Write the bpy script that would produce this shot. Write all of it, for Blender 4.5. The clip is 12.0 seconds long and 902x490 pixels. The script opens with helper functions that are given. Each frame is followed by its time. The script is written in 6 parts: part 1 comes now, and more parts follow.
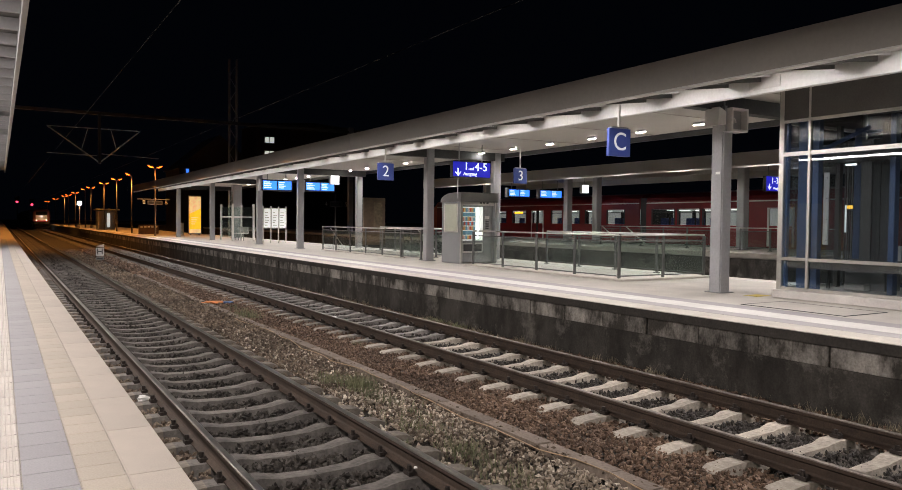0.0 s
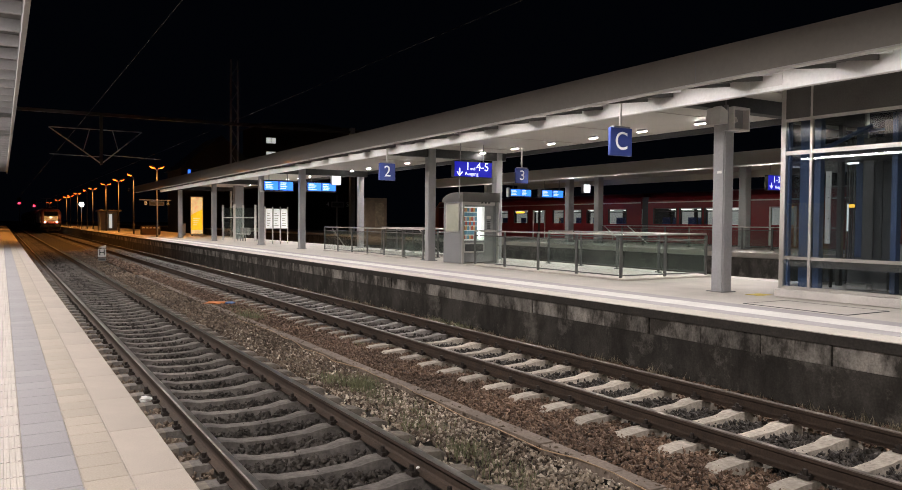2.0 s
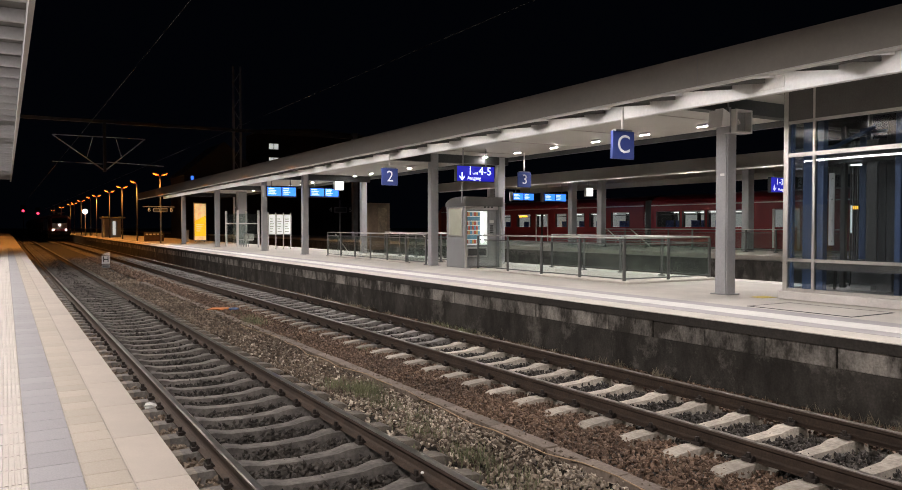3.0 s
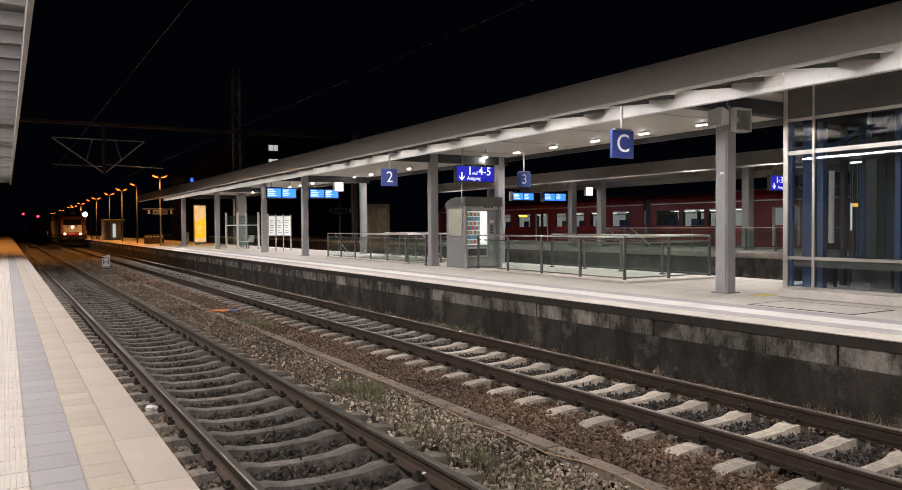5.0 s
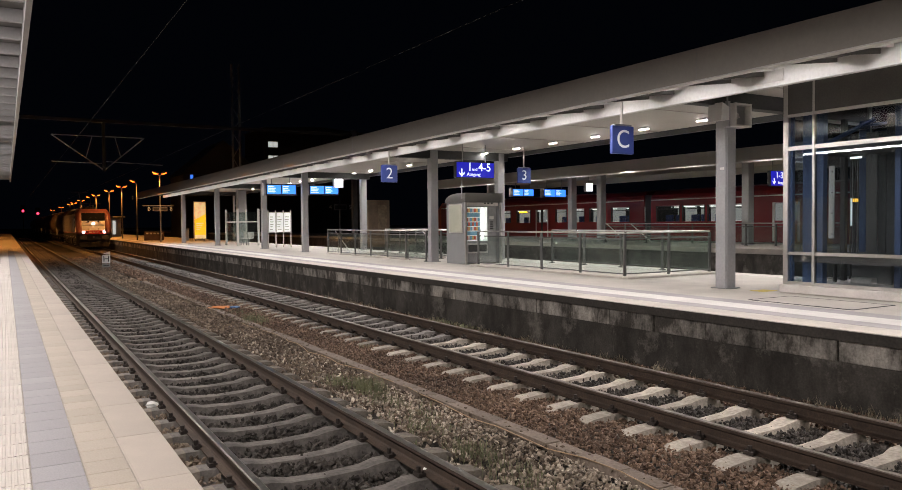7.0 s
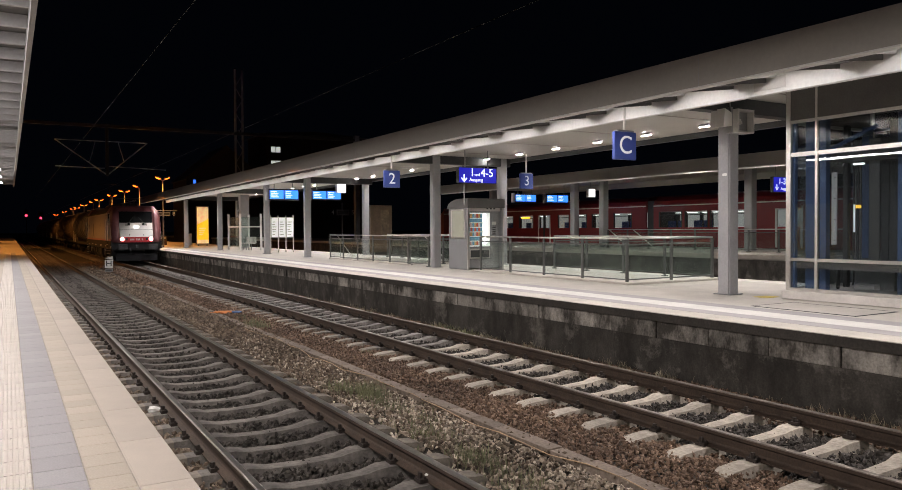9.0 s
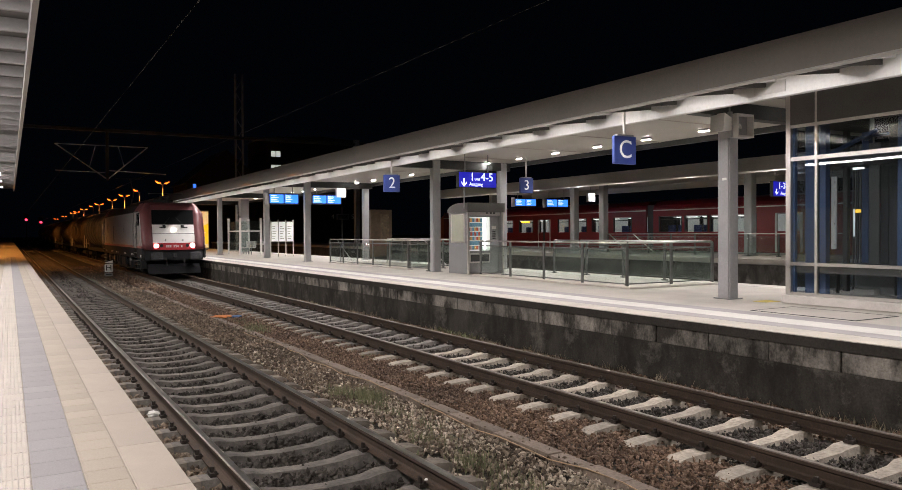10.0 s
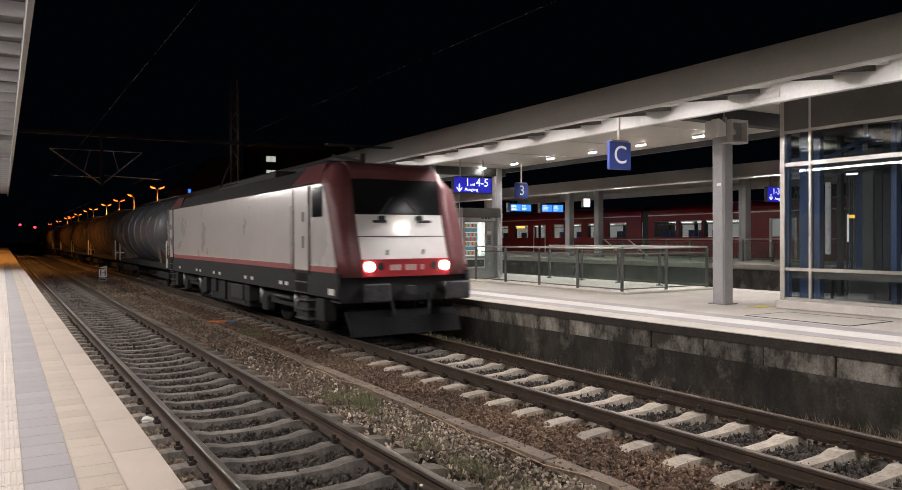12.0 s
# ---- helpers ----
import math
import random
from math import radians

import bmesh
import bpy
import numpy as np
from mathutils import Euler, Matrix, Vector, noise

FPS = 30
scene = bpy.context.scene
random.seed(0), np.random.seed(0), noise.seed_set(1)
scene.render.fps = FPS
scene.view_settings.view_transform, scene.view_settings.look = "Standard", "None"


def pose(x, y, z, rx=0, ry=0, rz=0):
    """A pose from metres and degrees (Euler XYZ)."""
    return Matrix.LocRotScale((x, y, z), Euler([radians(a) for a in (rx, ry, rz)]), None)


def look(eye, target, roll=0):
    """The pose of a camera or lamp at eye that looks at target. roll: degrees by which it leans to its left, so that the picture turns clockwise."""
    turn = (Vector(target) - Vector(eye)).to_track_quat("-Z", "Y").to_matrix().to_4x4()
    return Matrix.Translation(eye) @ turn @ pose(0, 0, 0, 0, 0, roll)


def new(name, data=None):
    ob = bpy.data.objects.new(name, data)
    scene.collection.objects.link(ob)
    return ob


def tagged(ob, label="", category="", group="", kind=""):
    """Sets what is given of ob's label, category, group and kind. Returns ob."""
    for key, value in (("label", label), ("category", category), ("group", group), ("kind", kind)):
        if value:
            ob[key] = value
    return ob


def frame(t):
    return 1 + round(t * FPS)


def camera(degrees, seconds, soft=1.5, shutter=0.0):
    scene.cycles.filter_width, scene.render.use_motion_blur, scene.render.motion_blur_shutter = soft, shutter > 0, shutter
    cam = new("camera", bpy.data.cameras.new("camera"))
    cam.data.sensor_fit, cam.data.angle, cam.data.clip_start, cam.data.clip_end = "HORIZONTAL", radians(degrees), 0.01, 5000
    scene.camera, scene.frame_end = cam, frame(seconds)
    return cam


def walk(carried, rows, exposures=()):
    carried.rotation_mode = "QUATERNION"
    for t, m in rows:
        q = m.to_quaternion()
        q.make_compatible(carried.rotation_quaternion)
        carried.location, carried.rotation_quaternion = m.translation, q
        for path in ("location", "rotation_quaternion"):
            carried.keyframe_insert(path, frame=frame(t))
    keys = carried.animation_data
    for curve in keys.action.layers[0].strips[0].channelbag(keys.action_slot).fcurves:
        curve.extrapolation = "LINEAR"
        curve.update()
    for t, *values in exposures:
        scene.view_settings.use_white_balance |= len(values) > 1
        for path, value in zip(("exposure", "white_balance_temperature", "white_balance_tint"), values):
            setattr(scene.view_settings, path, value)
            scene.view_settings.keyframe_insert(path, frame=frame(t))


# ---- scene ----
cam = camera(61.67, 12.0, soft=0.7, shutter=0.4)


def turn(yaw, pitch, roll):
    """Camera pose at the standing point: yaw to the right of the tracks, pitch up, roll clockwise."""
    y, p = radians(yaw), radians(pitch)
    way = Vector((math.sin(y) * math.cos(p), math.cos(y) * math.cos(p), math.sin(p)))
    eye = Vector((0, 0, 2.049))
    return look(eye, eye + way, roll)


walk(cam, [
    (0.0, turn(30.891, -1.746, 0.602)), (0.5, turn(30.902, -1.812, 0.606)), (1.0, turn(30.910, -1.872, 0.587)),
    (1.5, turn(30.881, -1.857, 0.528)), (2.0, turn(30.762, -1.750, 0.434)), (2.5, turn(30.618, -1.568, 0.242)),
    (3.0, turn(30.528, -1.410, 0.027)), (5.0, turn(30.519, -1.391, -0.364)), (5.5, turn(30.527, -1.450, -0.457)),
    (6.0, turn(30.526, -1.572, -0.472)), (6.5, turn(30.526, -1.659, -0.482)), (7.0, turn(30.513, -1.681, -0.486)),
    (9.0, turn(30.341, -1.270, -0.362)), (9.5, turn(30.345, -1.136, -0.369)), (10.0, turn(30.349, -0.943, -0.350)),
    (10.5, turn(30.347, -0.741, -0.364)), (11.0, turn(30.358, -0.646, -0.338)), (11.5, turn(30.435, -0.589, -0.314)),
    (12.0, turn(30.710, -0.548, -0.329))], exposures=[(0.0, 0.0), (12.0, 0.0)])

# ---- night sky and the station's lamps ----
world = bpy.data.worlds.new("night")
scene.world = world
world.use_nodes = True
world.node_tree.nodes["Background"].inputs[0].default_value = (0.25, 0.36, 0.7, 1)
world.node_tree.nodes["Background"].inputs[1].default_value = 0.0022


def strip_lamp(x, y0, y1, z, width, watts, colour=(1, 0.925, 0.87), tilt=0):
    lamp = bpy.data.lights.new("lamp_row", "AREA")
    lamp.shape, lamp.size, lamp.size_y = "RECTANGLE", width, y1 - y0
    lamp.energy, lamp.color = watts, colour
    ob = new("lamp_row", lamp)
    ob.matrix_world = pose(x, (y0 + y1) / 2, z, 0, tilt, 0)
    return ob


def bulb(x, y, z, watts, colour, cone=140):
    """A street luminaire that throws its light down."""
    lamp = bpy.data.lights.new("street_light", "SPOT")
    lamp.energy, lamp.color, lamp.shadow_soft_size = watts, colour, 0.12
    lamp.spot_size, lamp.spot_blend = radians(cone), 0.4
    ob = new("street_light", lamp)
    ob.location = (x, y, z)
    return ob


SODIUM = (1.0, 0.4, 0.085)
LAMP_Y, LAMP_STEP = 6.95, 1.78       # lamps in the trough of the platform 2 canopy
strip_lamp(-0.75, -8, 40, 4.42, 0.2, 1700, (1, 0.925, 0.885), tilt=-18)     # platform 1 canopy
for k in range(-5, 29):
    y = LAMP_Y + k * LAMP_STEP
    strip_lamp(8.86, y - 0.13, y + 0.13, 4.33, 0.2, 68, (1, 0.945, 0.94))
strip_lamp(15.8, -2, 58, 4.55, 0.12, 1750, (1, 0.945, 0.94), tilt=-16)     # platform 2 canopy, trough on the far side
for y in (61.5, 73.5, 83.6, 94.4, 108.8, 132, 155):
    bulb(9.7, y - 0.6, 5.85, 1250, SODIUM, 156)
for y in (57, 70, 86, 114):
    bulb(-2.2, y, 6.3, 1500, SODIUM, 150)

# ---- materials ----


def tint(c, k):
    return (c[0] * k, c[1] * k, c[2] * k, 1)


def surface(name, base, rough=0.6, metal=0.0, grain=40.0, patch=2.0, vary=0.25, bump=0.15, second=None, spread=0.0,
            stretch=(1, 1, 1), seed=0.0, edge=0.17):
    """A worn surface: fine grain and broad patches change colour, roughness and relief. spread: change from piece to piece."""
    m = bpy.data.materials.new(name)
    m.use_nodes = True
    nt = m.node_tree
    n, ln = nt.nodes, nt.links
    bsdf = n["Principled BSDF"]
    co = n.new("ShaderNodeTexCoord")
    mp = n.new("ShaderNodeMapping")
    mp.inputs["Scale"].default_value = stretch
    mp.inputs["Location"].default_value = (seed, seed * 0.7, seed * 1.3)
    ln.new(co.outputs["Object"], mp.inputs[0])
    big, fine = n.new("ShaderNodeTexNoise"), n.new("ShaderNodeTexNoise")
    big.inputs["Scale"].default_value, big.inputs["Detail"].default_value = patch, 5
    big.inputs["Roughness"].default_value = 0.62
    fine.inputs["Scale"].default_value, fine.inputs["Detail"].default_value = grain, 4
    ln.new(mp.outputs[0], big.inputs[0])
    ln.new(mp.outputs[0], fine.inputs[0])
    ramp = n.new("ShaderNodeValToRGB")
    ramp.color_ramp.elements[0].position, ramp.color_ramp.elements[1].position = 0.5 - edge, 0.5 + edge
    ramp.color_ramp.elements[0].color = tint(second, 1) if second else tint(base, 1 - vary)
    ramp.color_ramp.elements[1].color = tint(base, 1 + vary * 0.5)
    ln.new(big.outputs["Fac"], ramp.inputs[0])
    mix = n.new("ShaderNodeMix")
    mix.data_type, mix.blend_type = "RGBA", "MULTIPLY"
    mix.inputs["Factor"].default_value = 1.0
    grey = n.new("ShaderNodeMapRange")
    grey.inputs["From Min"].default_value, grey.inputs["From Max"].default_value = 0.25, 0.75
    grey.inputs["To Min"].default_value, grey.inputs["To Max"].default_value = 1 - vary, 1 + vary * 0.6
    ln.new(fine.outputs["Fac"], grey.inputs[0])
    ln.new(ramp.outputs[0], mix.inputs["A"])
    ln.new(grey.outputs[0], mix.inputs["B"])
    out = mix.outputs["Result"]
    if spread:
        info, rng = n.new("ShaderNodeObjectInfo"), n.new("ShaderNodeMapRange")
        rng.inputs["To Min"].default_value, rng.inputs["To Max"].default_value = 1 - spread, 1 + spread
        ln.new(info.outputs["Random"], rng.inputs[0])
        m2 = n.new("ShaderNodeMix")
        m2.data_type, m2.blend_type = "RGBA", "MULTIPLY"
        m2.inputs["Factor"].default_value = 1.0
        ln.new(out, m2.inputs["A"])
        ln.new(rng.outputs[0], m2.inputs["B"])
        out = m2.outputs["Result"]
    ln.new(out, bsdf.inputs["Base Color"])
    rr = n.new("ShaderNodeMapRange")
    rr.inputs["To Min"].default_value, rr.inputs["To Max"].default_value = max(0.03, rough - 0.12), min(1, rough + 0.12)
    ln.new(big.outputs["Fac"], rr.inputs[0])
    ln.new(rr.outputs[0], bsdf.inputs["Roughness"])
    bsdf.inputs["Metallic"].default_value = metal
    if bump:
        bp = n.new("ShaderNodeBump")
        bp.inputs["Strength"].default_value, bp.inputs["Distance"].default_value = bump, 0.01
        ln.new(fine.outputs["Fac"], bp.inputs["Height"])
        ln.new(bp.outputs[0], bsdf.inputs["Normal"])
    return m


def glow(name, colour, strength):
    m = bpy.data.materials.new(name)
    m.use_nodes = True
    b = m.node_tree.nodes["Principled BSDF"]
    b.inputs["Base Color"].default_value = (*colour, 1)
    b.inputs["Emission Color"].default_value = (*colour, 1)
    b.inputs["Emission Strength"].default_value = strength
    return m


def glass(name, colour, rough=0.02, dust=0.08, gloss=0.018):
    """Thin clear sheet: mostly see-through, a film of dust, and a gloss that grows at grazing angles."""
    m = bpy.data.materials.new(name)
    m.use_nodes = True
    n, ln = m.node_tree.nodes, m.node_tree.links
    n.remove(n["Principled BSDF"])
    tr, gl, mx = n.new("ShaderNodeBsdfTransparent"), n.new("ShaderNodeBsdfGlossy"), n.new("ShaderNodeMixShader")
    lw, pw, sc = n.new("ShaderNodeLayerWeight"), n.new("ShaderNodeMath"), n.new("ShaderNodeMath")
    tr.inputs[0].default_value = (*colour, 1)
    gl.inputs["Roughness"].default_value = rough
    lw.inputs["Blend"].default_value = 0.5
    pw.operation, sc.operation = "POWER", "MULTIPLY_ADD"
    pw.inputs[1].default_value = 4.0
    sc.inputs[1].default_value, sc.inputs[2].default_value = 0.5, gloss
    ln.new(lw.outputs["Facing"], pw.inputs[0])
    ln.new(pw.outputs[0], sc.inputs[0])
    df, mx2 = n.new("ShaderNodeBsdfDiffuse"), n.new("ShaderNodeMixShader")
    df.inputs[0].default_value = (0.55, 0.6, 0.56, 1)
    mx2.inputs[0].default_value = dust
    ln.new(tr.outputs[0], mx2.inputs[1])
    ln.new(df.outputs[0], mx2.inputs[2])
    ln.new(sc.outputs[0], mx.inputs[0])
    ln.new(mx2.outputs[0], mx.inputs[1])
    ln.new(gl.outputs[0], mx.inputs[2])
    ln.new(mx.outputs[0], n["Material Output"].inputs[0])
    return m


def ballast_stone(name, base, second):
    """Crushed stone, grey to rust brown, each stone its own shade."""
    m = surface(name, base, 0.85, grain=60, patch=0.6, vary=0.35, bump=0.3, second=second)
    n, ln = m.node_tree.nodes, m.node_tree.links
    geo, ramp, mix = n.new("ShaderNodeNewGeometry"), n.new("ShaderNodeValToRGB"), n.new("ShaderNodeMix")
    e = ramp.color_ramp.elements
    e[0].color, e[1].color = (0.45, 0.4, 0.37, 1), (1.75, 1.7, 1.62, 1)
    e[1].position = 1.0
    k = e.new(0.55)
    k.color = (0.95, 0.85, 0.76, 1)
    k = e.new(0.85)
    k.color = (1.3, 1.2, 1.1, 1)
    ln.new(geo.outputs["Random Per Island"], ramp.inputs[0])
    mix.data_type, mix.blend_type = "RGBA", "MULTIPLY"
    mix.inputs["Factor"].default_value = 1
    b = n["Principled BSDF"]
    ln.new(b.inputs["Base Color"].links[0].from_socket, mix.inputs["A"])
    ln.new(ramp.outputs[0], mix.inputs["B"])
    ln.new(mix.outputs["Result"], b.inputs["Base Color"])
    return m


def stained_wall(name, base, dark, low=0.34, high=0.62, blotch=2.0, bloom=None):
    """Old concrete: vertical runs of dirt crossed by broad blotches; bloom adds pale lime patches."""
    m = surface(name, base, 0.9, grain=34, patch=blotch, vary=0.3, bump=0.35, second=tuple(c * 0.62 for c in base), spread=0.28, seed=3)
    n, ln = m.node_tree.nodes, m.node_tree.links
    b = n["Principled BSDF"]
    co, mp, runs, ramp, mix = (n.new("ShaderNodeTexCoord"), n.new("ShaderNodeMapping"), n.new("ShaderNodeTexNoise"), n.new("ShaderNodeValToRGB"), n.new("ShaderNodeMix"))
    mp.inputs["Scale"].default_value = (1, 2.3, 1.2)
    info, shift = n.new("ShaderNodeObjectInfo"), n.new("ShaderNodeVectorMath")
    shift.operation = "ADD"
    ln.new(co.outputs["Object"], shift.inputs[0])
    ln.new(info.outputs["Location"], shift.inputs[1])
    ln.new(shift.outputs[0], mp.inputs[0])
    runs.inputs["Scale"].default_value, runs.inputs["Detail"].default_value, runs.inputs["Roughness"].default_value = 1.0, 7, 0.68
    ln.new(mp.outputs[0], runs.inputs[0])
    ramp.color_ramp.elements[0].position, ramp.color_ramp.elements[1].position = low, high
    ramp.color_ramp.elements[0].color, ramp.color_ramp.elements[1].color = (dark, dark * 0.95, dark * 0.9, 1), (1, 1, 1, 1)
    ln.new(runs.outputs["Fac"], ramp.inputs[0])
    mix.data_type, mix.blend_type = "RGBA", "MULTIPLY"
    mix.inputs["Factor"].default_value = 1
    ln.new(b.inputs["Base Color"].links[0].from_socket, mix.inputs["A"])
    ln.new(ramp.outputs[0], mix.inputs["B"])
    out = mix.outputs["Result"]
    if bloom:
        spots, r2, m2 = n.new("ShaderNodeTexNoise"), n.new("ShaderNodeValToRGB"), n.new("ShaderNodeMix")
        spots.inputs["Scale"].default_value, spots.inputs["Detail"].default_value, spots.inputs["Roughness"].default_value = 1.9, 9, 0.75
        ln.new(shift.outputs[0], spots.inputs[0])
        r2.color_ramp.elements[0].position, r2.color_ramp.elements[1].position = 0.53, 0.72
        r2.color_ramp.elements[0].color, r2.color_ramp.elements[1].color = (0, 0, 0, 1), (0.8, 0.8, 0.8, 1)
        ln.new(spots.outputs["Fac"], r2.inputs[0])
        m2.data_type = "RGBA"
        ln.new(r2.outputs[0], m2.inputs["Factor"])
        ln.new(out, m2.inputs["A"])
        m2.inputs["B"].default_value = (*bloom, 1)
        out = m2.outputs["Result"]
    ln.new(out, b.inputs["Base Color"])
    return m


M_BALLAST = ballast_stone("ballast_brown", (0.2, 0.142, 0.106), (0.12, 0.085, 0.066))
M_BALLASTDARK = ballast_stone("ballast_dark", (0.068, 0.063, 0.059), (0.042, 0.039, 0.037))
M_BALLASTGREY = ballast_stone("ballast_grey", (0.5, 0.465, 0.415), (0.3, 0.265, 0.22))
M_BALLASTSOIL = ballast_stone("ballast_soiled", (0.225, 0.185, 0.15), (0.1, 0.08, 0.062))
M_BED = surface("ballast_bed", (0.06, 0.047, 0.038), 0.95, grain=22, patch=0.5, vary=0.5, bump=1.0, second=(0.05, 0.042, 0.036))
M_SLEEPER = surface("sleeper_concrete", (0.44, 0.385, 0.32), 0.9, grain=30, patch=3, vary=0.35, bump=0.3, spread=0.18, second=(0.33, 0.285, 0.235))
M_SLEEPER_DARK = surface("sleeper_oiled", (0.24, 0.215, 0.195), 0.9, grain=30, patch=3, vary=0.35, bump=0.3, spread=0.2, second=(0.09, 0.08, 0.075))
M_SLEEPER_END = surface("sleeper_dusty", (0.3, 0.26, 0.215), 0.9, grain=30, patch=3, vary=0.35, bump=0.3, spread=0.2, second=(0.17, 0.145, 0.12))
M_RAIL = surface("rail_side", (0.075, 0.05, 0.036), 0.8, 0.2, grain=50, patch=4, vary=0.35)
M_RAILTOP = surface("rail_head", (0.66, 0.63, 0.58), 0.38, 1.0, grain=30, patch=3, vary=0.15, bump=0.03)
M_RAILDULL = surface("rail_head_dull", (0.2, 0.17, 0.145), 0.5, 0.9, grain=30, patch=3, vary=0.2, bump=0.03)
M_CLIP = surface("clip_iron", (0.05, 0.04, 0.035), 0.7, 0.5, vary=0.3)
# stains and lime are the wall's own; the low base colour also holds its shade
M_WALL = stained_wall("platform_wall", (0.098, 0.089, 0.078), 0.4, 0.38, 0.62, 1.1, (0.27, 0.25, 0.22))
M_BLOCK = stained_wall("platform_block", (0.43, 0.4, 0.36), 0.16, 0.42, 0.6, 1.8)
M_COPE = surface("coping", (0.52, 0.48, 0.42), 0.8, grain=60, patch=2, vary=0.18, bump=0.1, spread=0.06)
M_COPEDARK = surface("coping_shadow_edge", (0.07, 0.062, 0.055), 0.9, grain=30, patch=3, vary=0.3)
M_PAVE = surface("paving", (0.53, 0.49, 0.44), 0.75, grain=70, patch=1.2, vary=0.14, bump=0.08, spread=0.05)
M_PAVEJ = surface("paving_joint", (0.36, 0.325, 0.285), 0.9, grain=40, patch=2)
M_CREAM = surface("cream_tile", (0.45, 0.39, 0.325), 0.7, grain=90, patch=1.6, vary=0.12, bump=0.08, spread=0.07)
M_EDGE = surface("edge_slab", (0.47, 0.41, 0.355), 0.7, grain=120, patch=1.3, vary=0.14, bump=0.08, spread=0.05)
M_BLUE = surface("blue_grey_tile", (0.325, 0.31, 0.325), 0.7, grain=90, patch=1.6, vary=0.12, bump=0.08, spread=0.06)
M_TACT = surface("tactile_white", (0.57, 0.52, 0.475), 0.65, grain=90, patch=2, vary=0.1, bump=0.08, spread=0.04)
M_WHITE = surface("white_line", (0.66, 0.64, 0.6), 0.7, grain=60, patch=1.5, vary=0.12)
M_KIOSK = surface("kiosk_grey", (0.22, 0.22, 0.225), 0.45, 0.1, grain=25, patch=1.5, vary=0.1, bump=0.03)
M_STEEL = surface("grey_painted_steel", (0.31, 0.305, 0.31), 0.45, 0.0, grain=25, patch=1.5, vary=0.1, bump=0.04)
M_FASCIAGLOSS = surface("grey_fascia_gloss", (0.34, 0.315, 0.285), 0.5, 0.0, grain=20, patch=0.8, vary=0.06, bump=0.004)
M_FASCIAGLOSS.node_tree.nodes["Principled BSDF"].inputs["Coat Weight"].default_value = 1.0
M_FASCIAGLOSS.node_tree.nodes["Principled BSDF"].inputs["Coat Roughness"].default_value = 0.05
M_FASCIA = surface("grey_fascia", (0.40, 0.375, 0.34), 0.5, 0.0, grain=20, patch=0.8, vary=0.08, bump=0.03)
M_BEAM = surface("white_beam", (0.70, 0.69, 0.67), 0.5, grain=20, patch=1, vary=0.08, bump=0.03)
M_SOFFIT = surface("soffit_cream", (0.50, 0.48, 0.44), 0.6, grain=20, patch=0.8, vary=0.08, bump=0.03)
M_RIBDECK = surface("canopy_deck_grey", (0.13, 0.125, 0.12), 0.5, grain=20, patch=1, vary=0.12, bump=0.03)
M_DARK = surface("dark_steel", (0.05, 0.05, 0.05), 0.6, 0.2, grain=20, patch=1, vary=0.25, bump=0.05)
M_INOX = surface("stainless", (0.62, 0.6, 0.57), 0.32, 1.0, grain=60, patch=2, vary=0.12, bump=0.03)
M_LINTEL = surface("lintel_grey", (0.12, 0.115, 0.11), 0.35, 0.3, grain=40, patch=1.5, vary=0.15, bump=0.02)
M_PLINTH = surface("pale_plinth", (0.6, 0.56, 0.53), 0.4, 0.2, grain=50, patch=2.5, vary=0.15, bump=0.03)
M_GALV = surface("galvanised", (0.30, 0.30, 0.30), 0.5, 0.7, grain=30, patch=3, vary=0.2, bump=0.05)
M_GLASS = glass("clear_glass", (0.88, 0.925, 0.905), dust=0.018, gloss=0.03)
M_LIFTGLASS = glass("lift_glass", (0.8, 0.85, 0.88), 0.0, dust=0.006, gloss=0.045)
M_TRAINGLASS = glass("train_glass", (0.8, 0.82, 0.82), dust=0.01)
M_BLACKGLASS = surface("dark_glass", (0.012, 0.013, 0.014), 0.15, vary=0.1, bump=0.0)
M_BLACKGLASS.node_tree.nodes["Principled BSDF"].inputs["Specular IOR Level"].default_value = 0.12
M_SIGNBLUE = surface("sign_blue", (0.03, 0.05, 0.2), 0.45, grain=20, vary=0.06, bump=0.0)
M_SIGNLIT = glow("lit_sign_blue", (0.01, 0.011, 0.4), 0.8)
M_SCREEN = glow("display_blue", (0.04, 0.22, 0.95), 1.6)
M_LETTER = glow("lit_letter", (0.8, 0.85, 1.0), 1.3)
M_LETTERPAINT = surface("white_letter", (0.8, 0.8, 0.8), 0.5, vary=0.05, bump=0)
M_LAMP = glow("lamp_white", (1.0, 0.97, 0.92), 9.0)
M_TUBE = glow("tube_white", (1.0, 0.98, 0.95), 2.5)
M_LAMPFAR = glow("lamp_white_strong", (1.0, 0.97, 0.92), 110.0)
M_SHOPTUBE = glow("shop_tube_white", (0.95, 1.0, 1.0), 5.0)
M_LAMPSOFFIT = glow("lamp_white_spot", (1.0, 0.97, 0.92), 155.0)
M_WIRE = surface("dull_wire", (0.03, 0.03, 0.03), 0.7, vary=0.2, bump=0)
M_LAMPORANGE = glow("lamp_sodium", (1.0, 0.13, 0.013), 5.5)
M_LAMPORANGEBIG = glow("lamp_sodium_strong", (1.0, 0.28, 0.03), 7.0)
M_LAMPRED = glow("signal_red", (1.0, 0.04, 0.1), 4.0)
M_HEAD = glow("headlight_glow", (1.0, 0.93, 0.8), 90.0)
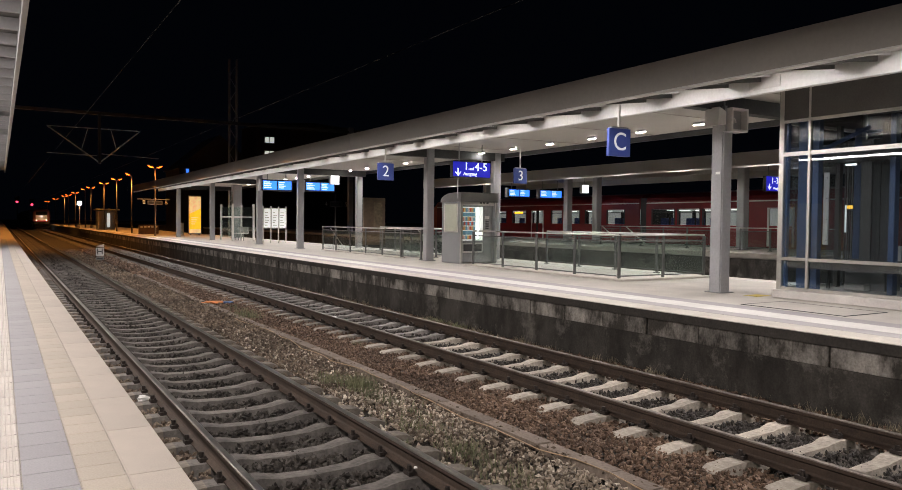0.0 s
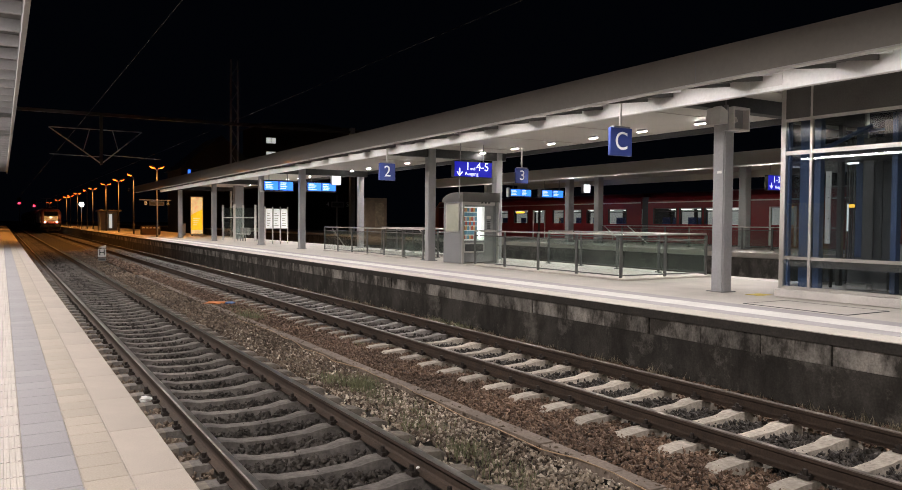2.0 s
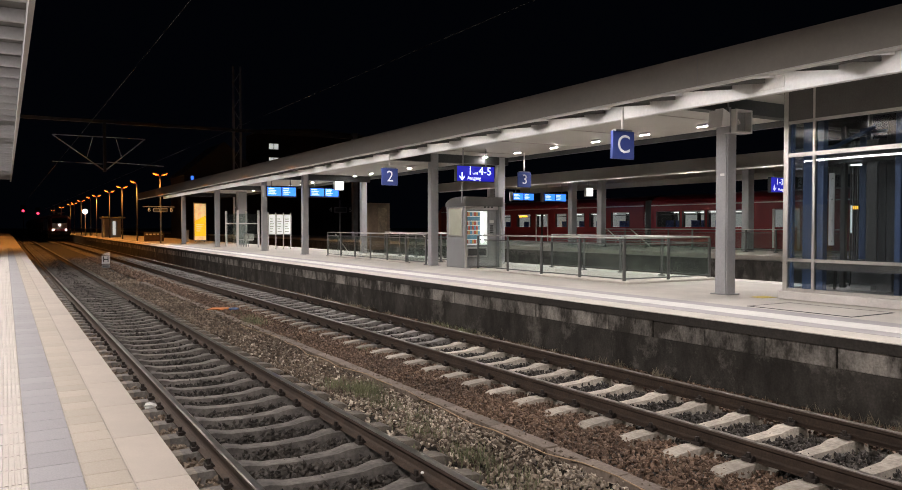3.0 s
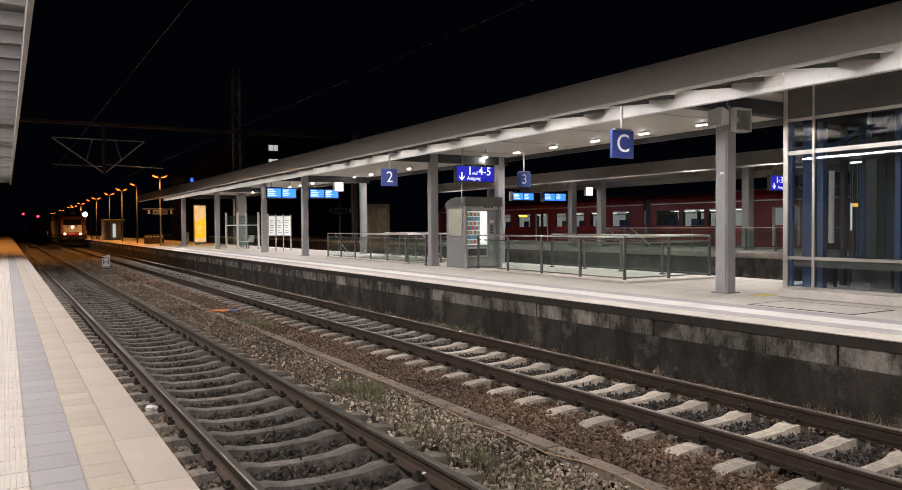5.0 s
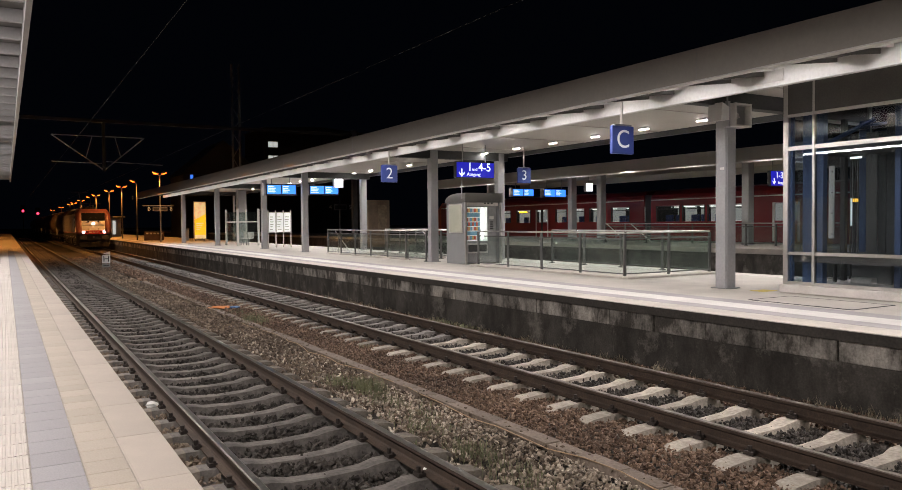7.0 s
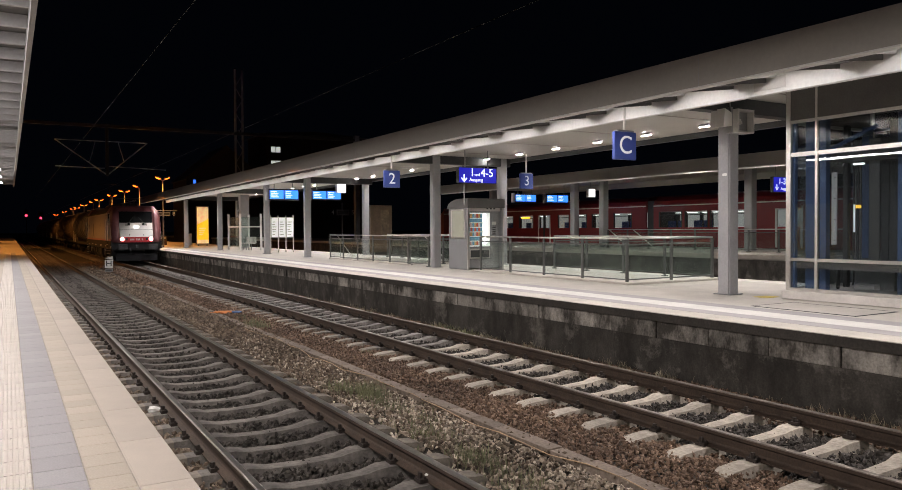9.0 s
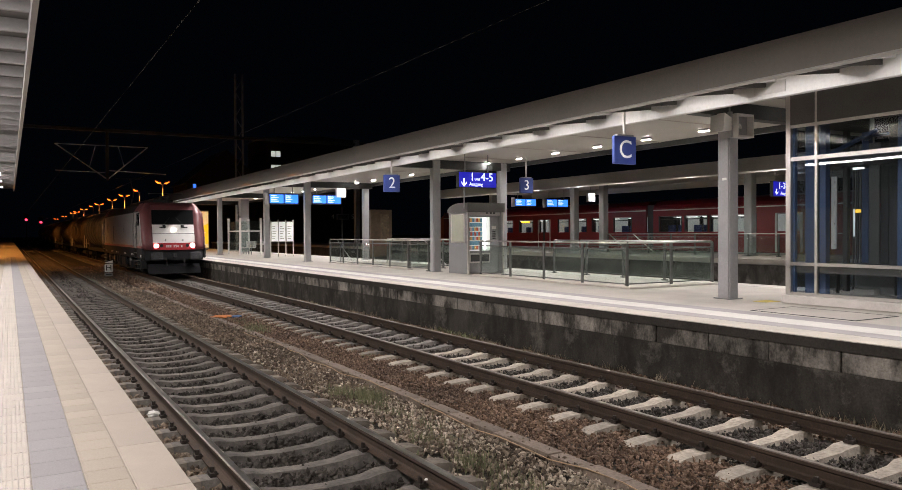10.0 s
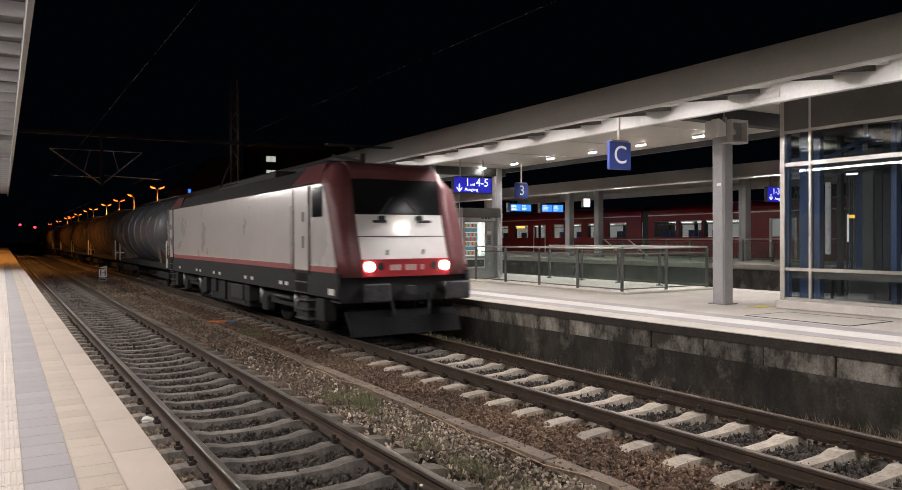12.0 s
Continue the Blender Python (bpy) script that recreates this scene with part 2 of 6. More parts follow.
M_HEADTOP = glow("upper_headlight_glow", (1.0, 0.93, 0.82), 9.0)
M_YELLOW = surface("yellow_poster", (0.85, 0.55, 0.018), 0.5, grain=4, patch=0.6, vary=0.1, bump=0)
M_POSTERPALE = surface("pale_poster", (0.75, 0.58, 0.3), 0.5, grain=4, patch=1.5, vary=0.2, bump=0)
for m in (M_YELLOW, M_POSTERPALE):
    b = m.node_tree.nodes["Principled BSDF"]
    m.node_tree.links.new(b.inputs["Base Color"].links[0].from_socket, b.inputs["Emission Color"])
    b.inputs["Emission Strength"].default_value = 0.75
# colour and gloss kept very low so the plough looks shaded under the buffers
M_PLOUGH = surface("plough_shaded_black", (0.016, 0.016, 0.018), 0.7, grain=20, patch=2, vary=0.4, bump=0.1)
M_PLOUGH.node_tree.nodes["Principled BSDF"].inputs["Specular IOR Level"].default_value = 0.1
M_BUFFER = surface("worn_buffer", (0.06, 0.06, 0.065), 0.6, 0.2, grain=20, patch=4, vary=0.4, bump=0.1)
M_STRIPGREY = surface("grey_lilac_strip", (0.37, 0.345, 0.345), 0.75, grain=70, patch=1.5, vary=0.15, bump=0.08)
M_POSTDARK = surface("dark_post_steel", (0.13, 0.13, 0.125), 0.45, 0.6, grain=40, patch=4, vary=0.25, bump=0.05)
M_RED = surface("train_red", (0.19, 0.006, 0.01), 0.35, grain=20, patch=0.5, vary=0.15, bump=0.02)
M_TRAINWHITE = surface("train_white", (0.6, 0.58, 0.55), 0.4, vary=0.08)
M_CABIN = glow("lit_compartment", (0.5, 0.52, 0.5), 0.42)
M_SEATBLUE = surface("seat_blue", (0.06, 0.09, 0.26), 0.8, vary=0.2)
M_LOCOWHITE = surface("loco_white", (0.60, 0.575, 0.57), 0.3, grain=3, patch=0.5, vary=0.06, bump=0.008, second=(0.565, 0.54, 0.535))
M_LOCOWHITE.node_tree.nodes["Principled BSDF"].inputs["Coat Weight"].default_value = 0.6
M_LOCOWHITE.node_tree.nodes["Principled BSDF"].inputs["Coat Roughness"].default_value = 0.1
# same white paint as the sides, lightened for the headlights' spill on the front
M_LOCOFRONT = surface("loco_front_lit_white", (0.82, 0.8, 0.78), 0.35, grain=3, patch=1.2, vary=0.05, bump=0.01)
M_LOCOSTRIPE = surface("loco_stripe_red", (0.4, 0.12, 0.12), 0.4, grain=20, patch=1.2, vary=0.15, bump=0.01)
M_CABGLASS = surface("cab_side_glass", (0.012, 0.013, 0.016), 0.06, vary=0.1, bump=0.0)
M_LOCORED = surface("loco_red", (0.185, 0.062, 0.066), 0.42, grain=20, patch=1.2, vary=0.2, bump=0.03)
M_LOCOFACE = surface("loco_face_red", (0.42, 0.025, 0.035), 0.4, grain=20, patch=1.2, vary=0.12, bump=0.02)
M_ROOFGREY = surface("loco_roof", (0.032, 0.03, 0.033), 0.7, grain=20, patch=1.2, vary=0.3, bump=0.1)
M_FRAME = surface("underframe", (0.026, 0.027, 0.03), 0.75, 0.1, grain=20, patch=2, vary=0.4, bump=0.15)
M_TANK = surface("tank_brown", (0.16, 0.115, 0.085), 0.5, 0.1, grain=14, patch=0.9, vary=0.35, bump=0.08, second=(0.1, 0.075, 0.058), stretch=(1, 1, 0.5))
M_TANKGREY = surface("tank_grey", (0.13, 0.135, 0.145), 0.42, 0.2, grain=14, patch=0.9, vary=0.25, bump=0.06, second=(0.07, 0.07, 0.078), stretch=(1, 1, 0.5))
M_GRASS = surface("grass", (0.23, 0.235, 0.13), 0.8, grain=30, patch=3, vary=0.4, bump=0)
M_DRY = surface("dry_weed", (0.36, 0.31, 0.22), 0.85, grain=30, patch=3, vary=0.4, bump=0)
M_BRICK = surface("house_plaster", (0.05, 0.045, 0.042), 0.9, grain=10, patch=0.5, vary=0.2)
M_PAPER = surface("white_paper", (0.8, 0.79, 0.76), 0.7, vary=0.06, bump=0)
M_ORANGE = surface("orange_rag", (0.6, 0.2, 0.05), 0.8, vary=0.3)
M_BLUERAG = surface("blue_rag", (0.07, 0.12, 0.25), 0.8, vary=0.3)
M_CABLE = surface("old_cable", (0.5, 0.34, 0.2), 0.7, vary=0.3)
M_TROUGH = surface("cable_trough", (0.25, 0.195, 0.155), 0.9, grain=30, patch=2, vary=0.35, bump=0.3, spread=0.15)
M_TACTYELLOW = surface("yellow_paint", (0.65, 0.5, 0.1), 0.7, vary=0.2)
M_LIFTBLUE = surface("lift_blue_steel", (0.045, 0.08, 0.17), 0.45, 0.1, vary=0.15, bump=0.03)
M_BOARD = glow("backlit_board", (0.72, 0.75, 0.71), 0.7)
M_GOODS = [surface("goods_red", (0.7, 0.16, 0.1), 0.5, vary=0.2), surface("goods_yellow", (0.8, 0.55, 0.2), 0.5, vary=0.2), surface("goods_blue", (0.2, 0.45, 0.6), 0.5, vary=0.2),
           surface("goods_white", (0.75, 0.7, 0.66), 0.5, vary=0.2)]

# ---- mesh helpers ----


def box(bm, x0, x1, y0, y1, z0, z1):
    v = [bm.verts.new((x, y, z)) for z in (z0, z1) for x, y in ((x0, y0), (x1, y0), (x1, y1), (x0, y1))]
    for f in ((3, 2, 1, 0), (4, 5, 6, 7), (0, 1, 5, 4), (1, 2, 6, 5), (2, 3, 7, 6), (3, 0, 4, 7)):
        bm.faces.new([v[i] for i in f])
    return v


def soft_box(bm, x0, x1, y0, y1, z0, z1, r=0.01, seg=1):
    b2 = bmesh.new()
    box(b2, x0, x1, y0, y1, z0, z1)
    bmesh.ops.bevel(b2, geom=b2.edges[:], offset=r, segments=seg, affect="EDGES", profile=0.5)
    join(bm, b2)


def join(bm, b2):
    made = [bm.verts.new(v.co) for v in b2.verts]
    b2.verts.index_update()
    for f in b2.faces:
        nf = bm.faces.new([made[v.index] for v in f.verts])
        nf.smooth = f.smooth
    b2.free()


def tube(bm, a, b, r, n=8, r2=None, caps=True):
    a, b = Vector(a), Vector(b)
    q = (b - a).to_track_quat("Z", "Y")
    rings = []
    for c, rad in ((a, r), (b, r if r2 is None else r2)):
        rings.append([bm.verts.new(c + q @ Vector((rad * math.cos(2 * math.pi * i / n), rad * math.sin(2 * math.pi * i / n), 0))) for i in range(n)])
    for i in range(n):
        f = bm.faces.new((rings[0][i], rings[0][(i + 1) % n], rings[1][(i + 1) % n], rings[1][i]))
        f.smooth = n > 6
    if caps:
        bm.faces.new(rings[0][::-1])
        bm.faces.new(rings[1])


def prism(bm, profile, y0, y1, axis="y", smooth=False):
    """A profile of (x, z) pushed along y, or of (y, z) along x, or of (x, y) along z."""
    def at(p, s):
        return {"y": (p[0], s, p[1]), "x": (s, p[0], p[1]), "z": (p[0], p[1], s)}[axis]
    r0, r1 = [bm.verts.new(at(p, y0)) for p in profile], [bm.verts.new(at(p, y1)) for p in profile]
    k = len(profile)
    for i in range(k):
        f = bm.faces.new((r0[i], r0[(i + 1) % k], r1[(i + 1) % k], r1[i]))
        f.smooth = smooth
    bm.faces.new(r0[::-1])
    bm.faces.new(r1)


def lathe(bm, profile, centre, axis="y", n=24):
    """Rings of (radius, s) along an axis through centre."""
    c = Vector(centre)
    rings = []
    for r, s in profile:
        ring = []
        for i in range(n):
            a = 2 * math.pi * i / n
            u, w = r * math.cos(a), r * math.sin(a)
            ring.append(bm.verts.new(c + Vector({"y": (u, s, w), "x": (s, u, w), "z": (u, w, s)}[axis])))
        rings.append(ring)
    for ra, rb in zip(rings, rings[1:]):
        for i in range(n):
            f = bm.faces.new((ra[i], ra[(i + 1) % n], rb[(i + 1) % n], rb[i]))
            f.smooth = True
    bm.faces.new(rings[0][::-1])
    bm.faces.new(rings[-1])


def mesh_of(name, bm, material):
    bmesh.ops.recalc_face_normals(bm, faces=bm.faces[:])
    me = bpy.data.meshes.new(name)
    bm.to_mesh(me)
    bm.free()
    me.materials.append(material)
    return me


def part(name, bm, material, parent, label=""):
    """One mesh object under a thing or a part; the mesh is in the thing's space."""
    ob = new(name, mesh_of(name, bm, material))
    if parent is not None:
        ob.parent = parent
    return tagged(ob, label)


def piece(name, me, parent, m):
    """A repeat on a shared mesh."""
    ob = new(name, me)
    ob.parent = parent
    ob.matrix_local = m
    return ob


def thing(name, label, category, at=(0, 0, 0), group="", kind="", rz=0):
    ob = new(name)
    ob.matrix_world = pose(*at, 0, 0, rz)
    return tagged(ob, label, category, group, kind)


def bx(*a, soft=0.0):
    bm = bmesh.new()
    soft_box(bm, *a, r=soft) if soft else box(bm, *a)
    return bm


def tb(a, b, r, n=8, r2=None):
    bm = bmesh.new()
    tube(bm, a, b, r, n, r2)
    return bm


def lettering(name, words, size, material, parent, m, depth=0.003):
    """Raised letters in the built-in font, as a mesh."""
    cu = bpy.data.curves.new(name, "FONT")
    cu.body, cu.size, cu.extrude = words, size, depth
    cu.align_x, cu.align_y = "CENTER", "CENTER"
    tmp = bpy.data.objects.new(name, cu)
    scene.collection.objects.link(tmp)
    me = bpy.data.meshes.new_from_object(tmp.evaluated_get(bpy.context.evaluated_depsgraph_get()))
    bpy.data.objects.remove(tmp)
    bpy.data.curves.remove(cu)
    me.materials.clear()
    me.materials.append(material)
    ob = new(name, me)
    ob.parent = parent
    ob.matrix_local = m
    return ob


FACE_W = pose(0, 0, 0, 90, 0, -90)   # letters that face -x
FACE_S = pose(0, 0, 0, 90, 0, 0)     # letters that face -y

# ---- ground and tracks ----
RAIL_Z, P1, P2, P3 = 0.0, 0.64, 0.735, 0.94
T1, T2, T3, T4, T5 = 2.44, 6.885, 17.7, 22.9, 34.1
SP = 0.637

bm = bmesh.new()
for x0, x1, y0, y1 in ((-400, 0.86, -60, 900), (0.86, 8.7, -60, 900), (8.7, 15.9, -60, 900), (15.9, 25.0, -60, 900), (25.0, 600, -60, 900)):
    vs = [bm.verts.new(p) for p in ((x0, y0, -0.31), (x1, y0, -0.31), (x1, y1, -0.31), (x0, y1, -0.31))]
    bm.faces.new(vs)
bmesh.ops.remove_doubles(bm, verts=bm.verts[:], dist=0.001)
tagged(new("ground", mesh_of("ground", bm, M_BED)), "dark brown ballast ground under the tracks", "ground", kind="structure")


def rail_profile(head):
    if head:
        return [(-0.034, -0.012), (0.034, -0.012), (0.032, -0.003), (0.024, 0.0), (-0.024, 0.0), (-0.032, -0.003)]
    return [(-0.075, -0.172), (0.075, -0.172), (0.075, -0.16), (0.02, -0.145), (0.009, -0.125), (0.009, -0.06), (0.036, -0.04),
            (0.036, -0.0125), (-0.036, -0.0125), (-0.036, -0.04), (-0.009, -0.06), (-0.009, -0.125), (-0.02, -0.145), (-0.075, -0.16)]


def sleeper_mesh(name, material, ends=None):
    """Pre-stressed concrete sleeper: high ends with sloped rail seats, low waist, trapezoid section."""
    bm = bmesh.new()
    stations = [(-1.3, 0.10, 0.085, -0.225), (-1.22, 0.13, 0.10, -0.19), (-0.98, 0.14, 0.10, -0.172), (-0.52, 0.14, 0.10, -0.178),
                (-0.36, 0.125, 0.085, -0.212), (0, 0.11, 0.075, -0.226), (0.36, 0.125, 0.085, -0.212), (0.52, 0.14, 0.10, -0.178),
                (0.98, 0.14, 0.10, -0.172), (1.22, 0.13, 0.10, -0.19), (1.3, 0.10, 0.085, -0.225)]
    rings = [[bm.verts.new((x, -wb, -0.36)), bm.verts.new((x, -wt, z)), bm.verts.new((x, wt, z)), bm.verts.new((x, wb, -0.36))] for x, wb, wt, z in stations]
    for a, b in zip(rings, rings[1:]):
        for i in range(3):
            bm.faces.new((a[i], a[i + 1], b[i + 1], b[i]))
    bm.faces.new(rings[0])
    bm.faces.new(rings[-1][::-1])
    me = mesh_of(name, bm, material)
    if ends:
        me.materials.append(ends)
        for f in me.polygons:
            f.material_index = int(abs(f.center.x) > 0.9)
    return me


def clip_mesh():
    bm = bmesh.new()
    for s in (-1, 1):
        box(bm, s * 0.06, s * 0.135, -0.055, 0.055, -0.17, -0.135)
        tube(bm, (s * 0.105, 0, -0.14), (s * 0.105, 0, -0.085), 0.022, 6)
        tube(bm, (s * 0.085, -0.05, -0.128), (s * 0.085, 0.05, -0.128), 0.014, 6)
    return mesh_of("rail_clip", bm, M_CLIP)


ME_SLEEPER, ME_SLEEPER_DARK, ME_CLIP = sleeper_mesh("sleeper", M_SLEEPER), sleeper_mesh("sleeper_dark", M_SLEEPER_DARK, M_SLEEPER_END), clip_mesh()


def track(x, y0, y1, n, me, label, start, clips=0, head=None, far_dark=0):
    tr = thing("railway_track", label, "track", kind="structure")
    for s in (-0.7525, 0.7525):
        bm = bmesh.new()
        prism(bm, [(x + s + px, pz) for px, pz in rail_profile(False)], y0, y1)
        rail = part("rail", bm, M_RAIL, tr, "rust-brown steel rail")
        bm = bmesh.new()
        prism(bm, [(x + s + px, pz + 0.0005) for px, pz in rail_profile(True)], y0, y1)
        part("rail_head", bm, head or M_RAILTOP, rail, "polished running surface of the rail")
    rng = random.Random(int(x * 10))
    for i in range(n):
        y = start + i * SP
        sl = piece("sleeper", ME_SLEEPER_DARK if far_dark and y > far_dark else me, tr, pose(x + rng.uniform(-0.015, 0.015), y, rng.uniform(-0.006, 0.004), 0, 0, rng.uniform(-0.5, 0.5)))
        if i < clips:
            for s in (-0.7525, 0.7525):
                piece("rail_clip", ME_CLIP, sl, pose(s, 0, 0))
    return tr


# ---- platforms ----


def slab_row(parent, name, me, x, z, y0, step, n):
    for i in range(n):
        piece(name, me, parent, pose(x, y0 + i * step, z))


def tile_mesh(name, w, l, h, material, ribs=0, gap=0.004):
    bm = bmesh.new()
    b2 = bmesh.new()
    box(b2, gap, w - gap, gap, l - gap, -h, 0)
    bmesh.ops.bevel(b2, geom=[e for e in b2.edges if all(v.co.z > -h / 2 for v in e.verts)], offset=0.004, segments=1, affect="EDGES")
    join(bm, b2)
    for i in range(ribs):
        c = (i + 0.5) * w / ribs
        prism(bm, [(c - 0.011, 0.0), (c + 0.011, 0.0), (c + 0.006, 0.005), (c - 0.006, 0.005)], gap * 2, l - gap * 2)
    return mesh_of(name, bm, material)


# platform 1, on which the camera stands
pl = thing("platform_1", "pale paved station platform with tactile strip and edge slabs", "platform", kind="structure")
part("platform_body", bx(-6.0, 0.80, -25, 300, -0.45, P1 - 0.006), M_PAVEJ, pl)
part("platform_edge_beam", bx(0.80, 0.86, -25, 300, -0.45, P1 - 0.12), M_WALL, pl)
part("paving_field", bx(-6.0, -0.21, -25, 300, P1 - 0.044, P1), M_CREAM, pl)
part("far_paving", bx(-0.206, 0.885, 56.0, 300, P1 - 0.044, P1 - 0.001), M_CREAM, pl)

# platform 2, the island across the tracks
p2 = thing("platform_2", "island platform with grey paving, white line and stained wall", "platform", kind="structure")
for x0, x1, y0, y1 in ((8.68, 12.42, -25, 240), (15.05, 15.9, -25, 240), (12.42, 15.05, -25, 24.2), (12.42, 15.05, 31.6, 240)):
    part("platform_slab", bx(x0, x1, y0, y1, -0.45, P2 - 0.004), M_PAVE, p2)
part("platform_wall", bx(8.62, 8.68, -25, 240, -0.45, 0.335), M_WALL, p2, "stained concrete lower wall, darkened in colour for the shade")
# the lip's near-black colour carries the shade below the coping
part("coping_lip", bx(8.567, 8.70, -25, 240, 0.60, P2 - 0.014), M_COPEDARK, p2, "dark lip under the coping, its shade put into the colour")
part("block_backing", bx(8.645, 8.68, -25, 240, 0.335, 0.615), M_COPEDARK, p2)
part("grey_strip", bx(9.1, 9.446, -25, 240, P2 - 0.004, P2 + 0.001), M_STRIPGREY, p2, "grey paving strip")
part("tactile_strip", bx(9.45, 9.98, -25, 240, P2 - 0.004, P2 + 0.003), M_WHITE, p2, "white ribbed guide strip")
part("grey_strip", bx(9.984, 10.4, -25, 240, P2 - 0.004, P2 + 0.001), M_STRIPGREY, p2)
part("back_white_line", bx(15.2, 15.34, -25, 240, P2 - 0.004, P2 + 0.002), M_WHITE, p2)
for y0, y1 in ((24.2, 31.6),):
    well = [(12.42, 12.46, y0, y1), (15.01, 15.05, y0, y1)]
    for x0, x1, a, b in well:
        part("stairwell_wall", bx(x0, x1, a, b, -2.6, P2 - 0.01), M_PAVE, p2, "pale stairwell wall")
    part("stairwell_end", bx(12.46, 15.01, y0, y0 + 0.04, -2.6, P2 - 0.01), M_PAVE, p2)
    part("stairwell_floor", bx(12.42, 15.05, y0, y1, -2.7, -2.6), M_PAVE, p2)
    n = 18
    for i in range(n):
        part("stair_step", bx(12.46, 15.01, y1 - 0.29 * (i + 1), y1 - 0.29 * i, -2.6, P2 - 0.175 * (i + 1)), M_PAVE, p2)

# platform 3
p3 = thing("platform_3", "farther island platform with pale paving", "platform", kind="structure")
part("platform_slab", bx(25.0, 32.3, -25, 240, -0.45, P3), M_PAVE, p3)
part("platform_wall", bx(24.94, 24.998, -25, 240, -0.45, P3 - 0.2), M_WALL, p3)
part("coping", bx(24.85, 25.3, -25, 240, P3 - 0.16, P3 + 0.006), M_COPE, p3)
part("white_line", bx(25.9, 26.05, -25, 240, P3 - 0.004, P3 + 0.004), M_WHITE, p3)

# ---- canopies ----


def fixture(name, x, y, z, length, label, group, width=0.16, axis="y"):
    f = thing(name, label, "lamp", (x, y, z), group)
    h, w = length / 2, width / 2
    a = (-w, w, -h, h) if axis == "y" else (-h, h, -w, w)
    part("housing", bx(*a, 0.012, 0.07), M_STEEL, f)
    part("diffuser", bx(a[0] + 0.01, a[1] - 0.01, a[2] + 0.01, a[3] - 0.01, 0.0, 0.0115), M_LAMPFAR if x > 20 else M_LAMPSOFFIT if x > 10 else M_LAMP, f, "lit white diffuser")
    return f


CAN0, CAN1 = -14.0, 58.5
c2 = thing("canopy", "long flat grey station canopy with white lit edge beam", "canopy", kind="structure")
part("fascia", bx(8.276, 8.33, CAN0, CAN1, 3.992, 4.43), M_FASCIAGLOSS, c2, "plain grey metal fascia")
part("fascia_lip", bx(8.27, 8.42, CAN0, CAN1, 3.972, 3.99), M_BEAM, c2)
for i in range(12):
    part("fascia_joint", bx(8.2735, 8.2755, 7.32 + (i - 2) * 6.0, 7.328 + (i - 2) * 6.0, 3.995, 4.428), M_STEEL, c2)
part("roof_deck", bx(9.4, 15.95, CAN0, CAN1, 4.615, 4.68), M_FASCIA, c2)
part("edge_beam", bx(10.0, 10.12, CAN0, CAN1, 4.06, 4.60), M_BEAM, c2, "white longitudinal beam lit by the trough lamps")
part("soffit", bx(10.13, 15.5, CAN0, CAN1, 4.50, 4.56), M_SOFFIT, c2, "cream soffit panels")
part("far_beam", bx(15.5, 15.62, CAN0, CAN1, 4.36, 4.60), M_DARK, c2)
part("far_fascia", bx(16.0, 16.06, CAN0, CAN1, 4.46, 4.75), M_FASCIA, c2)
bm = bmesh.new()
prism(bm, [(8.335, 4.40), (9.40, 4.57), (9.99, 4.57), (9.99, 4.61), (9.40, 4.61), (8.335, 4.43)], CAN0, CAN1)
part("trough_ceiling", bm, M_BEAM, c2)
# box shape added, and coloured dark, to give the shade wedges along the beam
bm = bmesh.new()
haunch = [(8.34, 4.02), (9.985, 4.23), (9.985, 4.56), (9.40, 4.56), (8.34, 4.39)]
for y0, y1 in ((-0.31, -0.29), (0.29, 0.31)):
    prism(bm, haunch, y0, y1)
prism(bm, [(8.34, 4.055), (9.985, 4.29), (9.985, 4.31), (8.34, 4.075)], -0.288, 0.288)
ME_BRACKET = mesh_of("bracket", bm, M_RIBDECK)
bm = bmesh.new()
prism(bm, [(8.34, 4.07), (9.985, 4.285), (9.985, 4.56), (9.40, 4.56), (8.34, 4.39)], -0.012, 0.012)
ME_RIBPLATE = mesh_of("rib_plate", bm, M_BEAM)
bm = bmesh.new()
for i in range(16):
    a0, a1 = math.pi / 8 * i, math.pi / 8 * (i + 1)
    tube(bm, (0.13 * math.cos(a0), 0.13 * math.sin(a0), 0), (0.13 * math.cos(a1), 0.13 * math.sin(a1), 0), 0.012, 5)
    tube(bm, (0.16 * math.cos(a0), 0.16 * math.sin(a0), 0.1), (0.16 * math.cos(a1), 0.16 * math.sin(a1), 0.1), 0.01, 5)
ME_REFLECTOR = mesh_of("reflector_ring", bm, M_INOX)
for i in range(-11, 29):
    y = LAMP_Y + i * LAMP_STEP
    piece("bracket", ME_BRACKET, c2, pose(0, y + LAMP_STEP / 2, 0))
    piece("rib_plate", ME_RIBPLATE, c2, pose(0, y + 0.42, 0))
    piece("reflector_ring", ME_REFLECTOR, c2, pose(8.98, y - 0.1, 4.15))
part("cover_plate", bx(9.985, 9.998, 7.2, 7.75, 4.12, 4.3), M_TRAINWHITE, c2, "small cover plate on the beam")
for i in range(9):
    part("soffit_joint", bx(10.13, 15.48, 1.0 + i * 3.0 + 2.0, 1.03 + i * 3.0 + 2.0, 4.485, 4.499), M_FASCIA, c2)

COLS = [(12.03, 9.92), (12.45, 22.3), (12.1, 34.0), (12.05, 40.3), (11.6, 48.9), (11.2, 57.4), (15.2, 22.35), (15.3, 34.5)]


